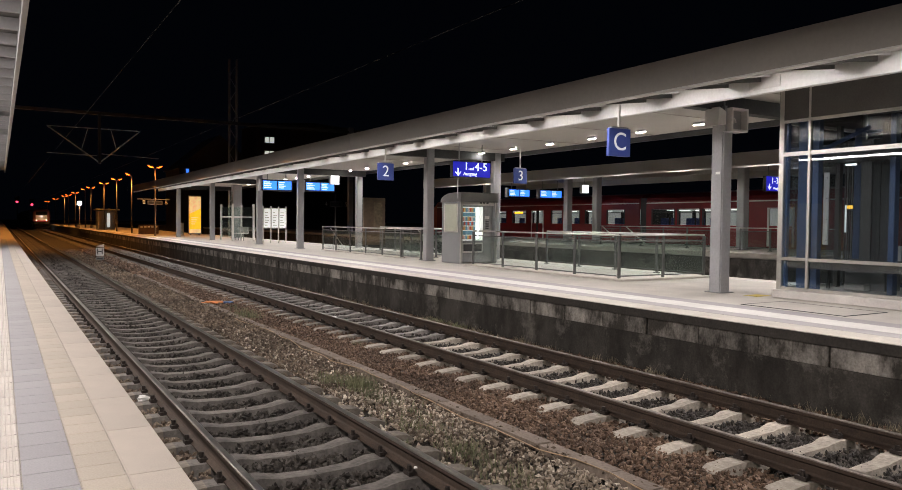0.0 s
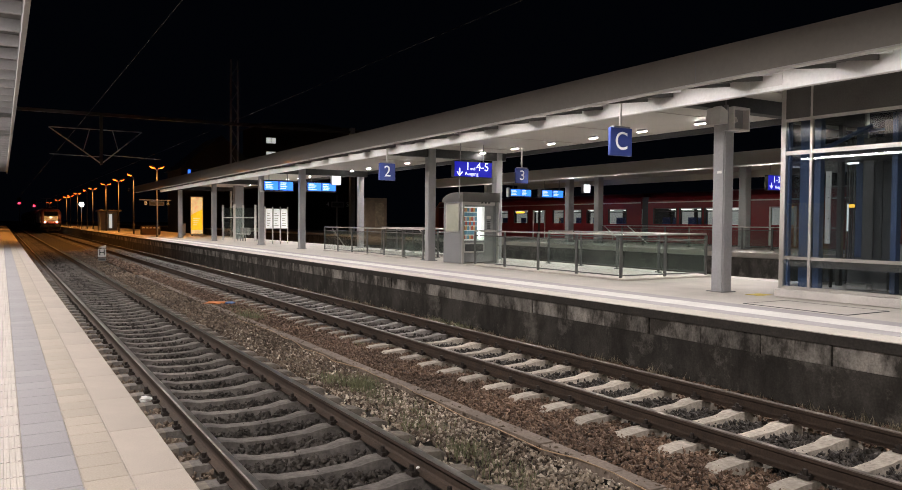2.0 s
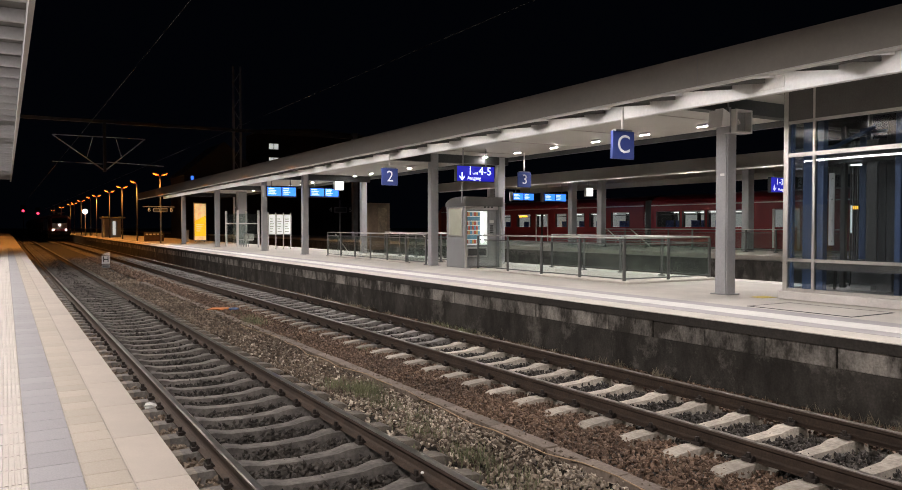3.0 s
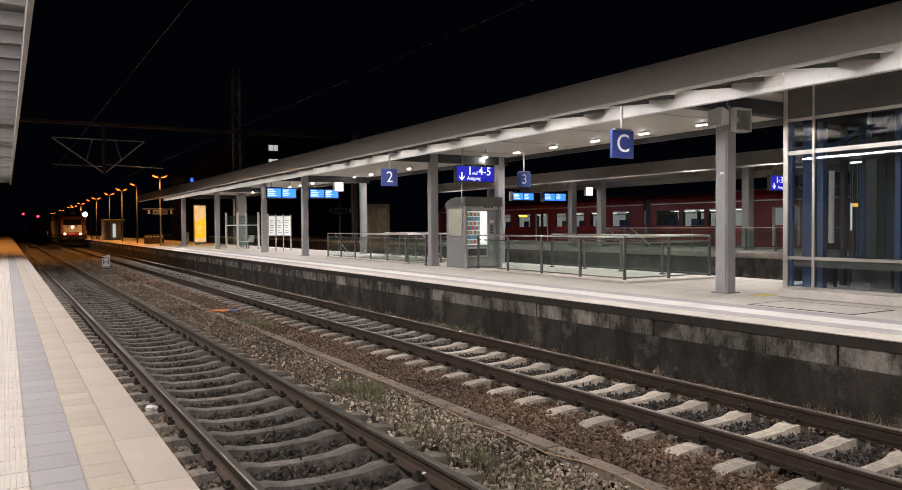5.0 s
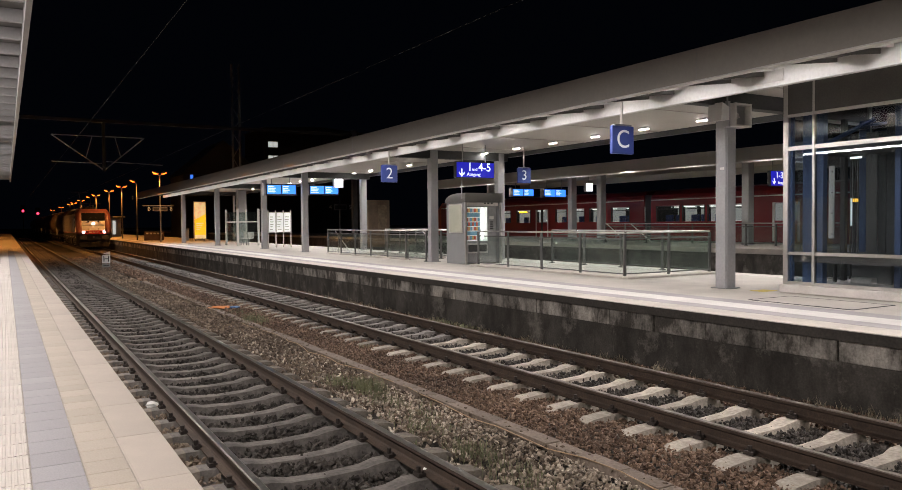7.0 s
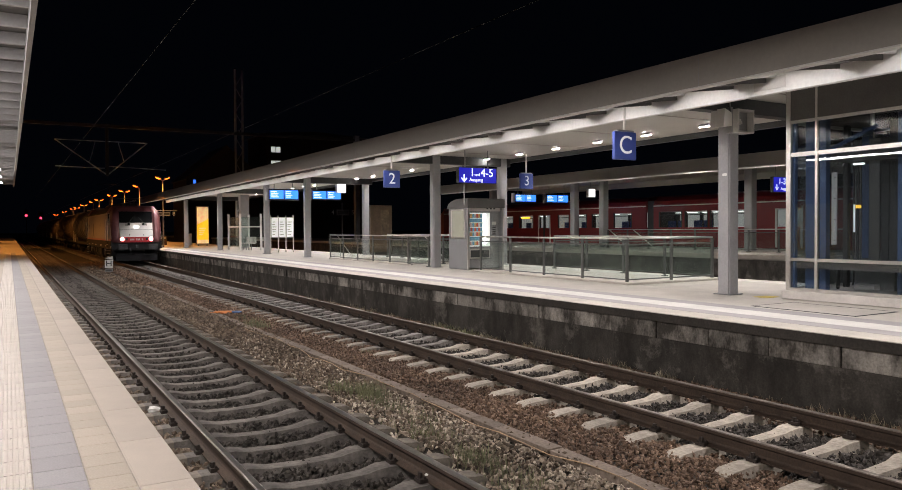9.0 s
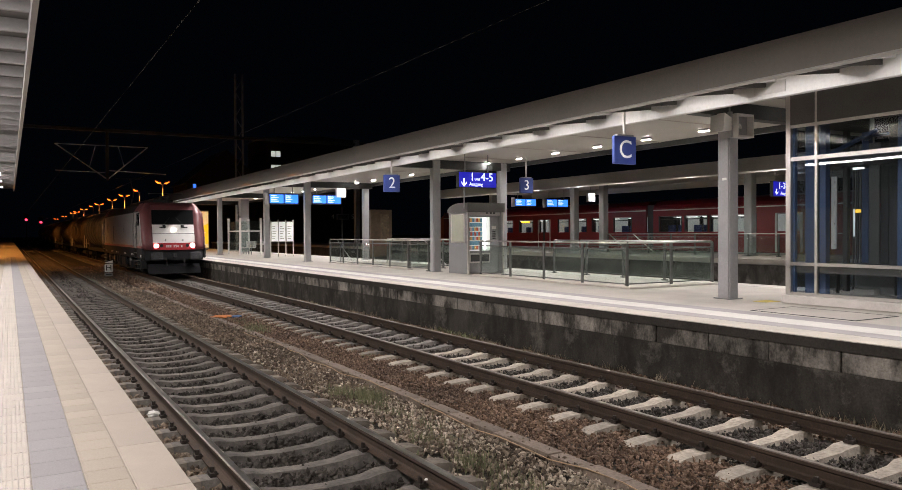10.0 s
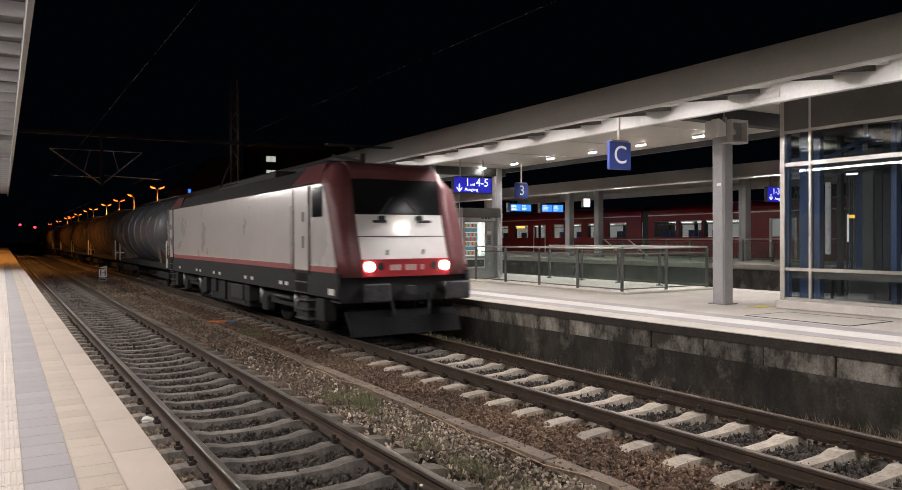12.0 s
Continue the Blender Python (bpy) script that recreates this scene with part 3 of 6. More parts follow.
def column(x, y, z0, z1, w=0.28, label="grey painted square steel column on the platform", cat="column"):
    col = thing("column", label, cat, (x, y, z0), "canopy columns")
    b2 = bmesh.new()
    box(b2, -w / 2, w / 2, -w / 2, w / 2, 0.02, z1 - z0)
    bmesh.ops.bevel(b2, geom=[e for e in b2.edges if abs(e.verts[0].co.z - e.verts[1].co.z) > 1], offset=0.025, segments=2, affect="EDGES")
    part("shaft", b2, M_STEEL, col)
    part("base_plate", bx(-w / 2 - 0.05, w / 2 + 0.05, -w / 2 - 0.05, w / 2 + 0.05, 0, 0.02), M_GALV, col)
    return col


for x, y in COLS:
    column(x, y, P2, 4.49)
column(14.4, 53.6, P2, 4.49, 0.6, "wide grey steel column behind the shelter")
for y in (9.85, 22.35, 34.2, 45.7, 57.0):
    part("cross_beam", bx(10.13, 15.48, y - 0.13, y + 0.13, 4.22, 4.498), M_DARK, c2, "dark transverse steel beam")
for i in range(26):
    fixture("soffit_lamp", 14.4, 3.07 + i * 1.9, 4.43, 0.3, "short fluorescent lamp lit under the canopy soffit", "soffit lamps", 0.075)

c3 = thing("canopy_far", "grey canopy over the farther platform with white lit edge", "canopy", kind="structure")
part("fascia", bx(24.7, 24.78, -5, 45, 4.34, 4.86), M_FASCIA, c3)
part("edge_beam", bx(25.6, 25.75, -5, 45, 4.36, 4.72), M_BEAM, c3)
part("soffit", bx(24.78, 32.4, -5, 45, 4.74, 4.84), M_SOFFIT, c3)
part("far_fascia", bx(32.4, 32.46, -5, 45, 4.4, 4.86), M_FASCIA, c3)
for i in range(11):
    fixture("edge_lamp", 25.2, 3.0 + i * 4.0, 4.4, 1.2, "fluorescent lamp lit under the far canopy edge", "far canopy lamps", 0.14)
for y in (10.3, 22.3, 31.9, 34.4, 43):
    column(28.5, y, P3, 4.74, 0.38, "grey steel column on the farther platform")

# canopy over platform 1
c1 = thing("canopy_near", "white canopy underside with ribbed metal panels", "canopy", kind="structure")
part("fascia", bx(0.24, 0.30, -14, 46.5, 4.40, 4.78), M_STEEL, c1)
part("deck", bx(-6.0, 0.24, -14, 46.5, 4.62, 4.74), M_RIBDECK, c1)
bm = bmesh.new()
box(bm, -2.2, 0.235, -0.03, 0.03, 4.46, 4.615)
ME_RIB = mesh_of("rib", bm, M_STEEL)
for i in range(58):
    piece("rib", ME_RIB, c1, pose(0, -10 + i * 0.97, 0))
part("inner_beam", bx(-2.4, -2.2, -14, 46.5, 4.3, 4.615), M_STEEL, c1)
for y in (-6, 6, 18, 30, 42):
    column(-4.2, y, P1, 4.62, 0.34)
part("station_wall", bx(-6.3, -6.0, -25, 60, -0.3, 5.2), M_BRICK, None).name = "wall_west"
tagged(bpy.data.objects["wall_west"], "plain plastered station building wall", "wall", kind="structure")
for i in range(6):
    fixture("canopy_lamp", -0.3, 20.5 + i * 4.6, 4.44, 1.2, "fluorescent lamp lit under the platform canopy", "near canopy lamps")
pk = thing("parcel_locker", "yellow parcel locker wall under the platform canopy", "locker", (-5.995, 18.6, P1))
part("cabinet", bx(0.0, 0.6, 0, 3.0, 0, 2.15, soft=0.01), M_TACTYELLOW, pk)
part("roof_board", bx(0.0, 0.9, -0.1, 3.1, 2.16, 2.34, soft=0.01), M_TACTYELLOW, pk, "yellow overhanging roof board")
for r in range(4):
    for c in range(5):
        part("locker_door", bx(0.602, 0.615, 0.06 + c * 0.59, 0.6 + c * 0.59, 0.1 + r * 0.5, 0.57 + r * 0.5), M_TACTYELLOW, pk)
# ---- platform 2: lift, railings, kiosk, signs ----


def lift_tower():
    lf = thing("lift_tower", "glass lift tower with stainless steel frame on platform", "lift", (12.1, 8.78, P2))
    # local: x to the depth, y towards the camera's side is negative
    D, L = 2.6, 5.0
    part("plinth", bx(-0.03, D, -L, 0.0, 0, 0.16, soft=0.015), M_PLINTH, lf, "pale metal plinth")
    def post(x, y, w=0.10, z1=3.75):
        part("frame_post", bx(x, x + w, y, y + w, 0.16, z1, soft=0.008), M_INOX, lf)
    for y in (-0.16, -0.68, -2.9, -L):
        post(0.0, y, 0.1 if y == -0.16 else 0.055)
    post(D - 0.1, -0.16)
    post(D - 0.1, -L)
    for z, h in ((0.165, 0.05), (0.69, 0.055), (2.55, 0.07), (3.14, 0.05)):
        for a, b in ((-0.625, -0.16), (-2.845, -0.68), (-L + 0.055, -2.9)):
            part("frame_rail", bx(0.005, 0.05, a, b, z, z + h), M_INOX, lf)
        part("frame_rail", bx(0.1, D - 0.1, -0.11, -0.065, z, z + h), M_INOX, lf)
        part("frame_rail", bx(D - 0.06, D - 0.02, -L, -0.16, z, z + h), M_LIFTBLUE, lf)
    for z0, z1 in ((0.22, 0.685), (0.75, 2.545), (2.625, 3.135)):
        for a, b in ((-0.625, -0.165), (-2.845, -0.685), (-L + 0.06, -2.905)):
            g = part("glass_pane", bx(0.02, 0.032, a, b, z0, z1), M_LIFTGLASS, lf, "clear glass pane")
            g.visible_shadow = False
        g = part("glass_pane", bx(0.1, D - 0.1, -0.09, -0.078, z0, z1), M_LIFTGLASS, lf)
        g.visible_shadow = False
        g = part("glass_pane", bx(D - 0.045, D - 0.033, -L + 0.1, -0.16, z0, z1), M_LIFTGLASS, lf)
        g.visible_shadow = False
    part("lintel", bx(0.002, 0.06, -L, -0.06, 3.195, 3.76), M_LINTEL, lf, "brushed metal lintel panel")
    part("lintel_side", bx(0.06, D, -0.12, -0.07, 3.195, 3.76), M_LINTEL, lf)
    part("lift_roof", bx(0.06, D, -L, -0.12, 3.6, 3.76), M_DARK, lf)
    for x0, x1, y0, y1 in ((0.07, 0.15, -0.2, -0.12), (0.35, 0.5, -0.40, -0.21), (0.35, 0.48, -0.61, -0.49), (D - 0.5, D - 0.36, -0.34, -0.2), (0.7, 0.84, -1.76, -1.66), (0.7, 0.84, -2.6, -2.46), (0.7, 0.84, -3.6, -3.46)):
        part("shaft_column", bx(x0, x1, y0, y1, 0.16, 3.2, soft=0.008), M_LIFTBLUE, lf, "dark blue steel shaft column")
    for x0, x1, y0, y1 in ((1.5, 1.6, -0.29, -0.2), (1.5, 1.62, -1.22, -1.07), (1.9, 2.0, -1.6, -1.45), (1.5, 1.62, -2.2, -2.05), (1.9, 2.0, -2.8, -2.66)):
        part("shaft_post", bx(x0, x1, y0, y1, 0.16, 3.2, soft=0.006), M_DARK, lf, "black steel shaft post")
    for k in range(4):
        part("cable_duct", bx(1.5, 1.53, -0.41 - k * 0.045, -0.39 - k * 0.045, 0.2, 2.9), M_POSTDARK if k % 2 else M_DARK, lf)
    part("door_panel", bx(1.5, 1.53, -0.9, -0.7, 0.2, 2.9), M_LINTEL, lf, "dull grey door panel")
    part("door_panel", bx(1.52, 1.55, -1.05, -0.91, 0.2, 2.9), M_DARK, lf)
    # white colour replaces the shaft light that would brighten the rail
    gr = part("guide_rail", bx(0.9, 0.94, -0.45, -0.355, 0.97, 2.29, soft=0.006), M_PAPER, lf, "guide rail, whitened for the shaft light on it")
    for k in range(7):
        part("bolt", tb((0.888, -0.37 if k % 2 else -0.43, 1.05 + k * 0.19), (0.9, -0.37 if k % 2 else -0.43, 1.05 + k * 0.19), 0.013, 6), M_GALV, gr)
    part("lit_strip", bx(1.2, 1.21, -0.62, -0.59, 1.2, 1.7), M_BOARD, lf, "narrow lit strip")
    dsp = part("floor_display", bx(1.2, 1.22, -0.75, -0.625, 1.61, 1.71), M_DARK, lf, "small orange floor display")
    for k in range(3):
        part("display_bar", bx(1.192, 1.199, -0.735 + k * 0.037, -0.71 + k * 0.037, 1.63, 1.69), glow("floor_orange", (1.0, 0.5, 0.05), 1.8), dsp)
    part("car_lamp", bx(1.2, 1.26, -0.76, -0.58, 2.42, 2.45), M_TUBE, lf, "lit lamp over the lift door")
    part("header_bar", bx(0.5, D - 0.2, -L + 0.1, -0.22, 2.5, 2.62), M_DARK, lf)
    part("floor_plate", bx(0.12, D - 0.2, -L + 0.1, -0.2, 0.56, 0.69), M_DARK, lf, "dark edge of the lift floor")
    part("pit_cabinet", bx(1.2, 1.7, -1.35, -0.62, 0.165, 0.5, soft=0.01), M_GALV, lf, "grey machine cabinet in the pit")
    part("pit_box", bx(1.0, 1.19, -1.1, -0.72, 0.165, 0.27, soft=0.01), M_TRAINWHITE, lf, "white box in the pit")
    part("pit_cable", tb((0.7, -0.62, 0.2), (0.9, -0.5, 0.5), 0.03, 6), M_DARK, lf)
    part("panel_box", bx(1.2, 1.3, -1.62, -1.42, 0.72, 0.98), M_GALV, lf)
    part("brace", tb((0.45, -0.62, 2.66), (0.9, -1.2, 3.05), 0.04, 6), M_LIFTBLUE, lf)
    part("call_light", tb((1.19, -1.5, 1.05), (1.2, -1.5, 1.05), 0.02, 8), glow("green_call", (0.1, 0.9, 0.5), 2), lf, "green lit call button")
    return lf


lift_tower()


def railing(name, pts, z, label, posts, height=1.05, group="stair railings"):
    """Glass balustrade: round handrail, flat lower rail, flat-bar posts with feet and clear panes along a run of points."""
    rl = thing(name, label, "railing", (pts[0][0], pts[0][1], z), group)
    o = Vector((pts[0][0], pts[0][1], 0))
    for a, b, count in zip(pts, pts[1:], posts):
        a, b = Vector((*a, 0)) - o, Vector((*b, 0)) - o
        part("handrail", tb(a + Vector((0, 0, height)), b + Vector((0, 0, height)), 0.024, 10), M_INOX, rl, "polished steel handrail")
        part("upper_rail", tb(a + Vector((0, 0, height - 0.14)), b + Vector((0, 0, height - 0.14)), 0.018, 6), M_POSTDARK, rl)
        along = (b - a).normalized()
        part("lower_rail", tb(a + Vector((0, 0, 0.1)), b + Vector((0, 0, 0.1)), 0.016, 6), M_POSTDARK, rl)
        side = Vector((-along.y, along.x, 0))
        for i in range(count + 1):
            p = a.lerp(b, i / count)
            bm = bmesh.new()
            q = [p + along * s * 0.035 + side * w * 0.02 for s, w in ((-1, -1), (1, -1), (1, 1), (-1, 1))]
            prism(bm, [(v.x, v.y) for v in q], 0.03, height - 0.02, "z")
            part("post", bm, M_POSTDARK, rl)
            bm = bmesh.new()
            q = [p + along * s * 0.08 + side * w * 0.05 for s, w in ((-1, -1), (1, -1), (1, 1), (-1, 1))]
            prism(bm, [(v.x, v.y) for v in q], 0.0, 0.03, "z")
            part("post_foot", bm, M_POSTDARK, rl)
            if i < count:
                e = a.lerp(b, (i + 1) / count)
                bm = bmesh.new()
                p1, p2_ = p + along * 0.045, e - along * 0.045
                q = [p1 - side * 0.005, p2_ - side * 0.005, p2_ + side * 0.005, p1 + side * 0.005]
                prism(bm, [(v.x, v.y) for v in q], 0.09, height - 0.17, "z")
                g = part("glass_pane", bm, M_GLASS, rl, "clear glass infill")
                g.visible_shadow = False
    return rl


railing("stair_railing", [(12.34, 19.3), (12.3, 12.98), (15.15, 12.98), (15.15, 19.3)], P2, "steel and glass railing round the near stairwell", (4, 2, 4))
railing("stair_railing", [(12.34, 31.7), (12.34, 22.6)], P2, "steel and glass railing along the far stairwell", (6,))
railing("stair_railing", [(15.15, 31.7), (15.15, 24.1), (12.4, 24.1)], P2, "steel and glass railing behind the far stairwell", (5, 2))
for y, x in ((31.2, 12.5), (27.6, 14.9)):
    h = thing("stair_handrail", "sloping steel handrail going down the stairs", "handrail", (x, y, P2))
    part("rail", tb((0, 0, 0.98), (0, -2.6, -0.4), 0.022, 8), M_INOX, h)
    part("rail_support", tb((0, -0.3, 0.82), (0, -0.3, -0.2), 0.016, 6), M_GALV, h)
for ys in ((13.0, 19.4), (24.1, 31.7)):
    k = part("stair_kerb", bx(12.28, 12.4, ys[0] - 0.1, ys[1], P2, P2 + 0.05, soft=0.01), M_COPE, None, "")
    tagged(k, "pale raised kerb under the stair railing", "kerb", kind="structure")


def kiosk():
    k = thing("vending_kiosk", "grey metal kiosk with arched roof housing a lit snack machine", "kiosk", (12.42, 20.2, P2))
    W, Dp, H = 1.35, 1.15, 1.95
    part("side_panel", bx(0, 0.05, 0, Dp, 0, H, soft=0.008), M_KIOSK, k)
    part("side_panel", bx(W - 0.05, W, 0, Dp, 0, H), M_KIOSK, k)
    part("back_panel", bx(0.05, W - 0.05, Dp - 0.05, Dp, 0, H), M_KIOSK, k)
    part("poster_frame", bx(-0.02, -0.002, 0.14, 0.98, 0.98, 1.92, soft=0.006), M_INOX, k)
    part("poster", bx(-0.024, -0.021, 0.19, 0.93, 1.03, 1.87), surface("dull_poster", (0.38, 0.38, 0.3), 0.5, vary=0.1), k, "pale olive poster")
    bm = bmesh.new()
    arc = [(-0.08, H), (-0.08, H + 0.30)] + [(0.35 + 0.85 * math.sin(math.pi / 2 * i / 8), H + 0.03 + 0.27 * math.cos(math.pi / 2 * i / 8)) for i in range(9)] + [(1.2, H)]
    prism(bm, arc, -0.03, W + 0.03, "x")
    # darker grey than the body, as the roof gets light only from below
    part("curved_roof", bm, M_LINTEL, k, "grey metal roof curving down to the back, darkened in colour for shade")
    part("machine_body", bx(0.055, W - 0.055, 0.16, Dp - 0.06, 0.04, H - 0.02), M_GALV, k)
    part("header_panel", bx(0.06, W - 0.06, 0.06, 0.15, H - 0.10, H + 0.10), M_PLINTH, k, "pale header panel")
    for i in range(3):
        part("header_bar", bx(0.75 + i * 0.13, 0.83 + i * 0.13, 0.052, 0.059, H - 0.04, H + 0.04), M_DARK, k)
    win = part("machine_window", bx(0.10, 0.92, 0.125, 0.155, 0.73, 1.80), M_BOARD, k, "brightly lit display window")
    for r in range(7):
        z = 0.78 + r * 0.145
        part("shelf", bx(0.11, 0.64, 0.09, 0.124, z - 0.016, z - 0.006), M_INOX, win)
        for c in range(7):
            g = M_GOODS[(c * 3 + r * 2 + c * r) % 4]
            part("snack_pack", bx(0.12 + c * 0.073, 0.12 + c * 0.073 + 0.055, 0.095, 0.124, z - 0.005, z + 0.112), g, win)
    part("light_tube", bx(0.70, 0.75, 0.10, 0.124, 0.80, 1.76), M_SHOPTUBE, win, "white light tube")
    part("window_frame", bx(0.06, 0.10, 0.10, 0.155, 0.70, 1.83), M_INOX, win)
    part("control_panel", bx(0.95, 1.24, 0.12, 0.155, 0.85, 1.80), M_GALV, k)
    for r in range(4):
        part("button_row", bx(1.02, 1.14, 0.11, 0.119, 1.10 + r * 0.07, 1.145 + r * 0.07), M_DARK, k)
    part("coin_panel", bx(1.0, 1.16, 0.105, 0.119, 1.42, 1.52), M_INOX, k)
    part("pickup_frame", bx(0.14, 0.92, 0.11, 0.155, 0.34, 0.66, soft=0.01), M_INOX, k)
    part("pickup_flap", bx(0.19, 0.87, 0.095, 0.109, 0.39, 0.61), M_DARK, k)
    part("corner_post", bx(-0.012, 0.05, -0.06, 0.0, 0, H), M_INOX, k)
    part("corner_post", bx(W - 0.05, W + 0.012, -0.06, 0.0, 0, H), M_INOX, k)
    return k


kiosk()


def track_sign(x, y, z0, mark, label, s=0.52, h=0.5, top=4.05):
    sg = thing("track_sign", label, "sign", (x, y, z0), "track signs")
    part("panel", bx(-s / 2, s / 2, -0.035, 0.035, 0, h, soft=0.006), M_SIGNBLUE, sg)
    part("hanger", tb((0, 0, h), (0, 0, top - z0), 0.024, 8), M_TRAINWHITE, sg, "white hanger tube")
    part("top_clamp", bx(-0.2, 0.2, -0.04, 0.04, h, h + 0.03), M_GALV, sg)
    lettering("mark", mark, 0.46, M_LETTERPAINT, sg, pose(0, -0.039, h / 2) @ FACE_S)
    return sg


track_sign(9.65, 10.25, 3.27, "C", "blue square platform sector sign with white letter C", top=4.56)
track_sign(9.85, 20.3, 3.27, "2", "blue square track sign with white number 2", top=4.56)
track_sign(14.92, 20.5, 3.35, "3", "blue square track sign with white number 3", top=4.5)


def lit_sign(name, x, y, z, w, h, label, group="hanging signs", lines=(), material=None, hang=4.5):
    """Hanging light box that faces down the platform, -y."""
    s = thing(name, label, "sign", (x, y, z), group)
    part("case", bx(0, w, 0.0, 0.16, 0, h, soft=0.01), M_DARK, s)
    part("face", bx(0.02, w - 0.02, -0.006, -0.001, 0.02, h - 0.02), material or M_SIGNLIT, s, "lit blue face")
    for px in (0.2 * w, 0.8 * w):
        part("hanger", tb((px, 0.08, h), (px, 0.08, hang - z), 0.02, 6), M_GALV, s)
    for words, size, lx, lz in lines:
        lettering("caption", words, size, M_LETTER, s, pose(lx, -0.009, lz) @ FACE_S)
    return s


def arrow(parent, x, z, s):
    bm = bmesh.new()
    box(bm, x - 0.09 * s, x + 0.09 * s, -0.012, -0.007, z - 0.45 * s, z + 0.5 * s)
    for k in (-1, 1):
        v = [bm.verts.new(p) for p in ((x, -0.0115, z - 0.55 * s), (x + k * 0.42 * s, -0.0115, z - 0.1 * s), (x + k * 0.42 * s, -0.0115, z + 0.12 * s), (x, -0.0115, z - 0.32 * s))]
        bm.faces.new(v)
    part("arrow", bm, M_LETTER, parent, "white arrow pointing down")


sg = lit_sign("exit_sign", 12.05, 20.1, 3.45, 1.42, 0.5, "lit blue exit sign with track numbers hung over the stairs",
              lines=(("1", 0.36, 0.50, 0.33), ("und", 0.13, 0.68, 0.27), ("4-5", 0.36, 1.05, 0.33), ("Ausgang", 0.15, 0.64, 0.11)))
arrow(sg, 0.2, 0.16, 0.24)
part("kiosk_mast", tb((0.25, 0.08, -0.05), (0.25, 0.08, -0.66), 0.02, 6), M_GALV, sg)

# loudspeakers on the near column
spk = thing("loudspeaker", "pair of pale horn loudspeakers on the platform column", "loudspeaker", (11.9, 9.70, 3.84))
part("mount_plate", bx(-0.13, -0.07, -0.05, 0.02, -0.02, 0.46), M_STEEL, spk)
part("mount_arm", bx(-0.12, -0.09, -0.02, 0.0, 0.46, 0.68), M_GALV, spk)
bm = bmesh.new()
big = [bm.verts.new(v) for v in ((-0.46, -0.16, 0.06), (-0.46, 0.16, 0.06), (-0.42, 0.16, 0.40), (-0.42, -0.16, 0.40))]
small = [bm.verts.new(v) for v in ((-0.135, -0.08, 0.10), (-0.135, 0.08, 0.10), (-0.135, 0.08, 0.34), (-0.135, -0.08, 0.34))]
bm.faces.new(big)
bm.faces.new(small[::-1])
for i in range(4):
    bm.faces.new((big[i], small[i], small[(i + 1) % 4], big[(i + 1) % 4]))
part("horn", bm, M_TRAINWHITE, spk, "white horn")
case = part("horn_case", bx(-0.06, 0.40, -0.02, 0.12, -0.02, 0.42), M_STEEL, spk, "grey square horn with open mouth")
for a in ((-0.06, 0.40, -0.16, -0.021, 0.385, 0.42), (-0.06, 0.40, -0.16, -0.021, -0.02, 0.015), (-0.06, -0.025, -0.16, -0.021, 0.016, 0.384), (0.365, 0.40, -0.16, -0.021, 0.016, 0.384)):
    part("mouth_rim", bx(*a), M_TRAINWHITE, case)
part("mouth", bx(-0.02, 0.36, -0.028, -0.022, 0.02, 0.38), M_STEEL, case)
part("driver", tb((0.1, -0.03, 0.18), (0.13, -0.08, 0.2), 0.05, 10), M_TRAINWHITE, case)
nt = part("number_tag", bx(11.885, 11.889, 9.84, 9.94, 3.02, 3.07), M_PAPER, None)
tagged(nt, "small white tag on the platform column", "tag")


def departure_board(x, y, z, w, h, label, hang=4.5):
    """Double departure display with two dark-rimmed screens."""
    d = thing("departure_display", label, "display", (x, y, z), "departure displays")
    part("case", bx(0, w, 0, 0.22, 0, h, soft=0.02), M_DARK, d)
    part("end_cap", bx(-0.12, -0.002, -0.02, 0.24, -0.02, h + 0.04, soft=0.02), M_STEEL, d)
    for i in range(2):
        x0 = 0.06 + i * (w - 0.06) / 2
        scr = part("screen", bx(x0, x0 + (w - 0.18) / 2, -0.008, -0.001, 0.06, h - 0.06), M_SCREEN, d, "lit blue screen")
        rng = random.Random(i + 3)
        for r in range(4):
            a = x0 + 0.05
            part("text_bar", bx(a, a + rng.uniform(0.35, 0.8) * (w - 0.3) / 2, -0.012, -0.009, h - 0.14 - r * 0.085, h - 0.105 - r * 0.085), M_LETTER, scr)
    for px in (0.3, w - 0.3):
        part("hanger", tb((px, 0.1, h), (px, 0.1, hang - z), 0.025, 6), M_GALV, d)
    return d


departure_board(10.57, 35.0, 3.43, 1.5, 0.53, "lit blue departure display hung under the canopy")
departure_board(13.05, 36.0, 3.5, 1.6, 0.5, "lit blue departure display hung under the canopy")
departure_board(26.8, 38.0, 3.62, 1.65, 0.52, "lit blue departure display on the farther platform", hang=4.74)
departure_board(29.2, 38.0, 3.6, 1.8, 0.55, "lit blue departure display on the farther platform", hang=4.74)


def clock_box(x, y, z, s, label, hang):
    c = thing("light_box", label, "light box", (x, y, z))
    part("case", bx(0, s, 0.0, 0.2, 0, s * 0.95, soft=0.015), M_TRAINWHITE, c)
    part("face", bx(0.03, s - 0.03, -0.006, -0.001, 0.03, s * 0.95 - 0.03), glow("box_face", (0.95, 0.97, 1.0), 1.6), c, "glowing white face")
    part("hanger", tb((s / 2, 0.1, s * 0.95), (s / 2, 0.1, hang - z), 0.02, 6), M_GALV, c)


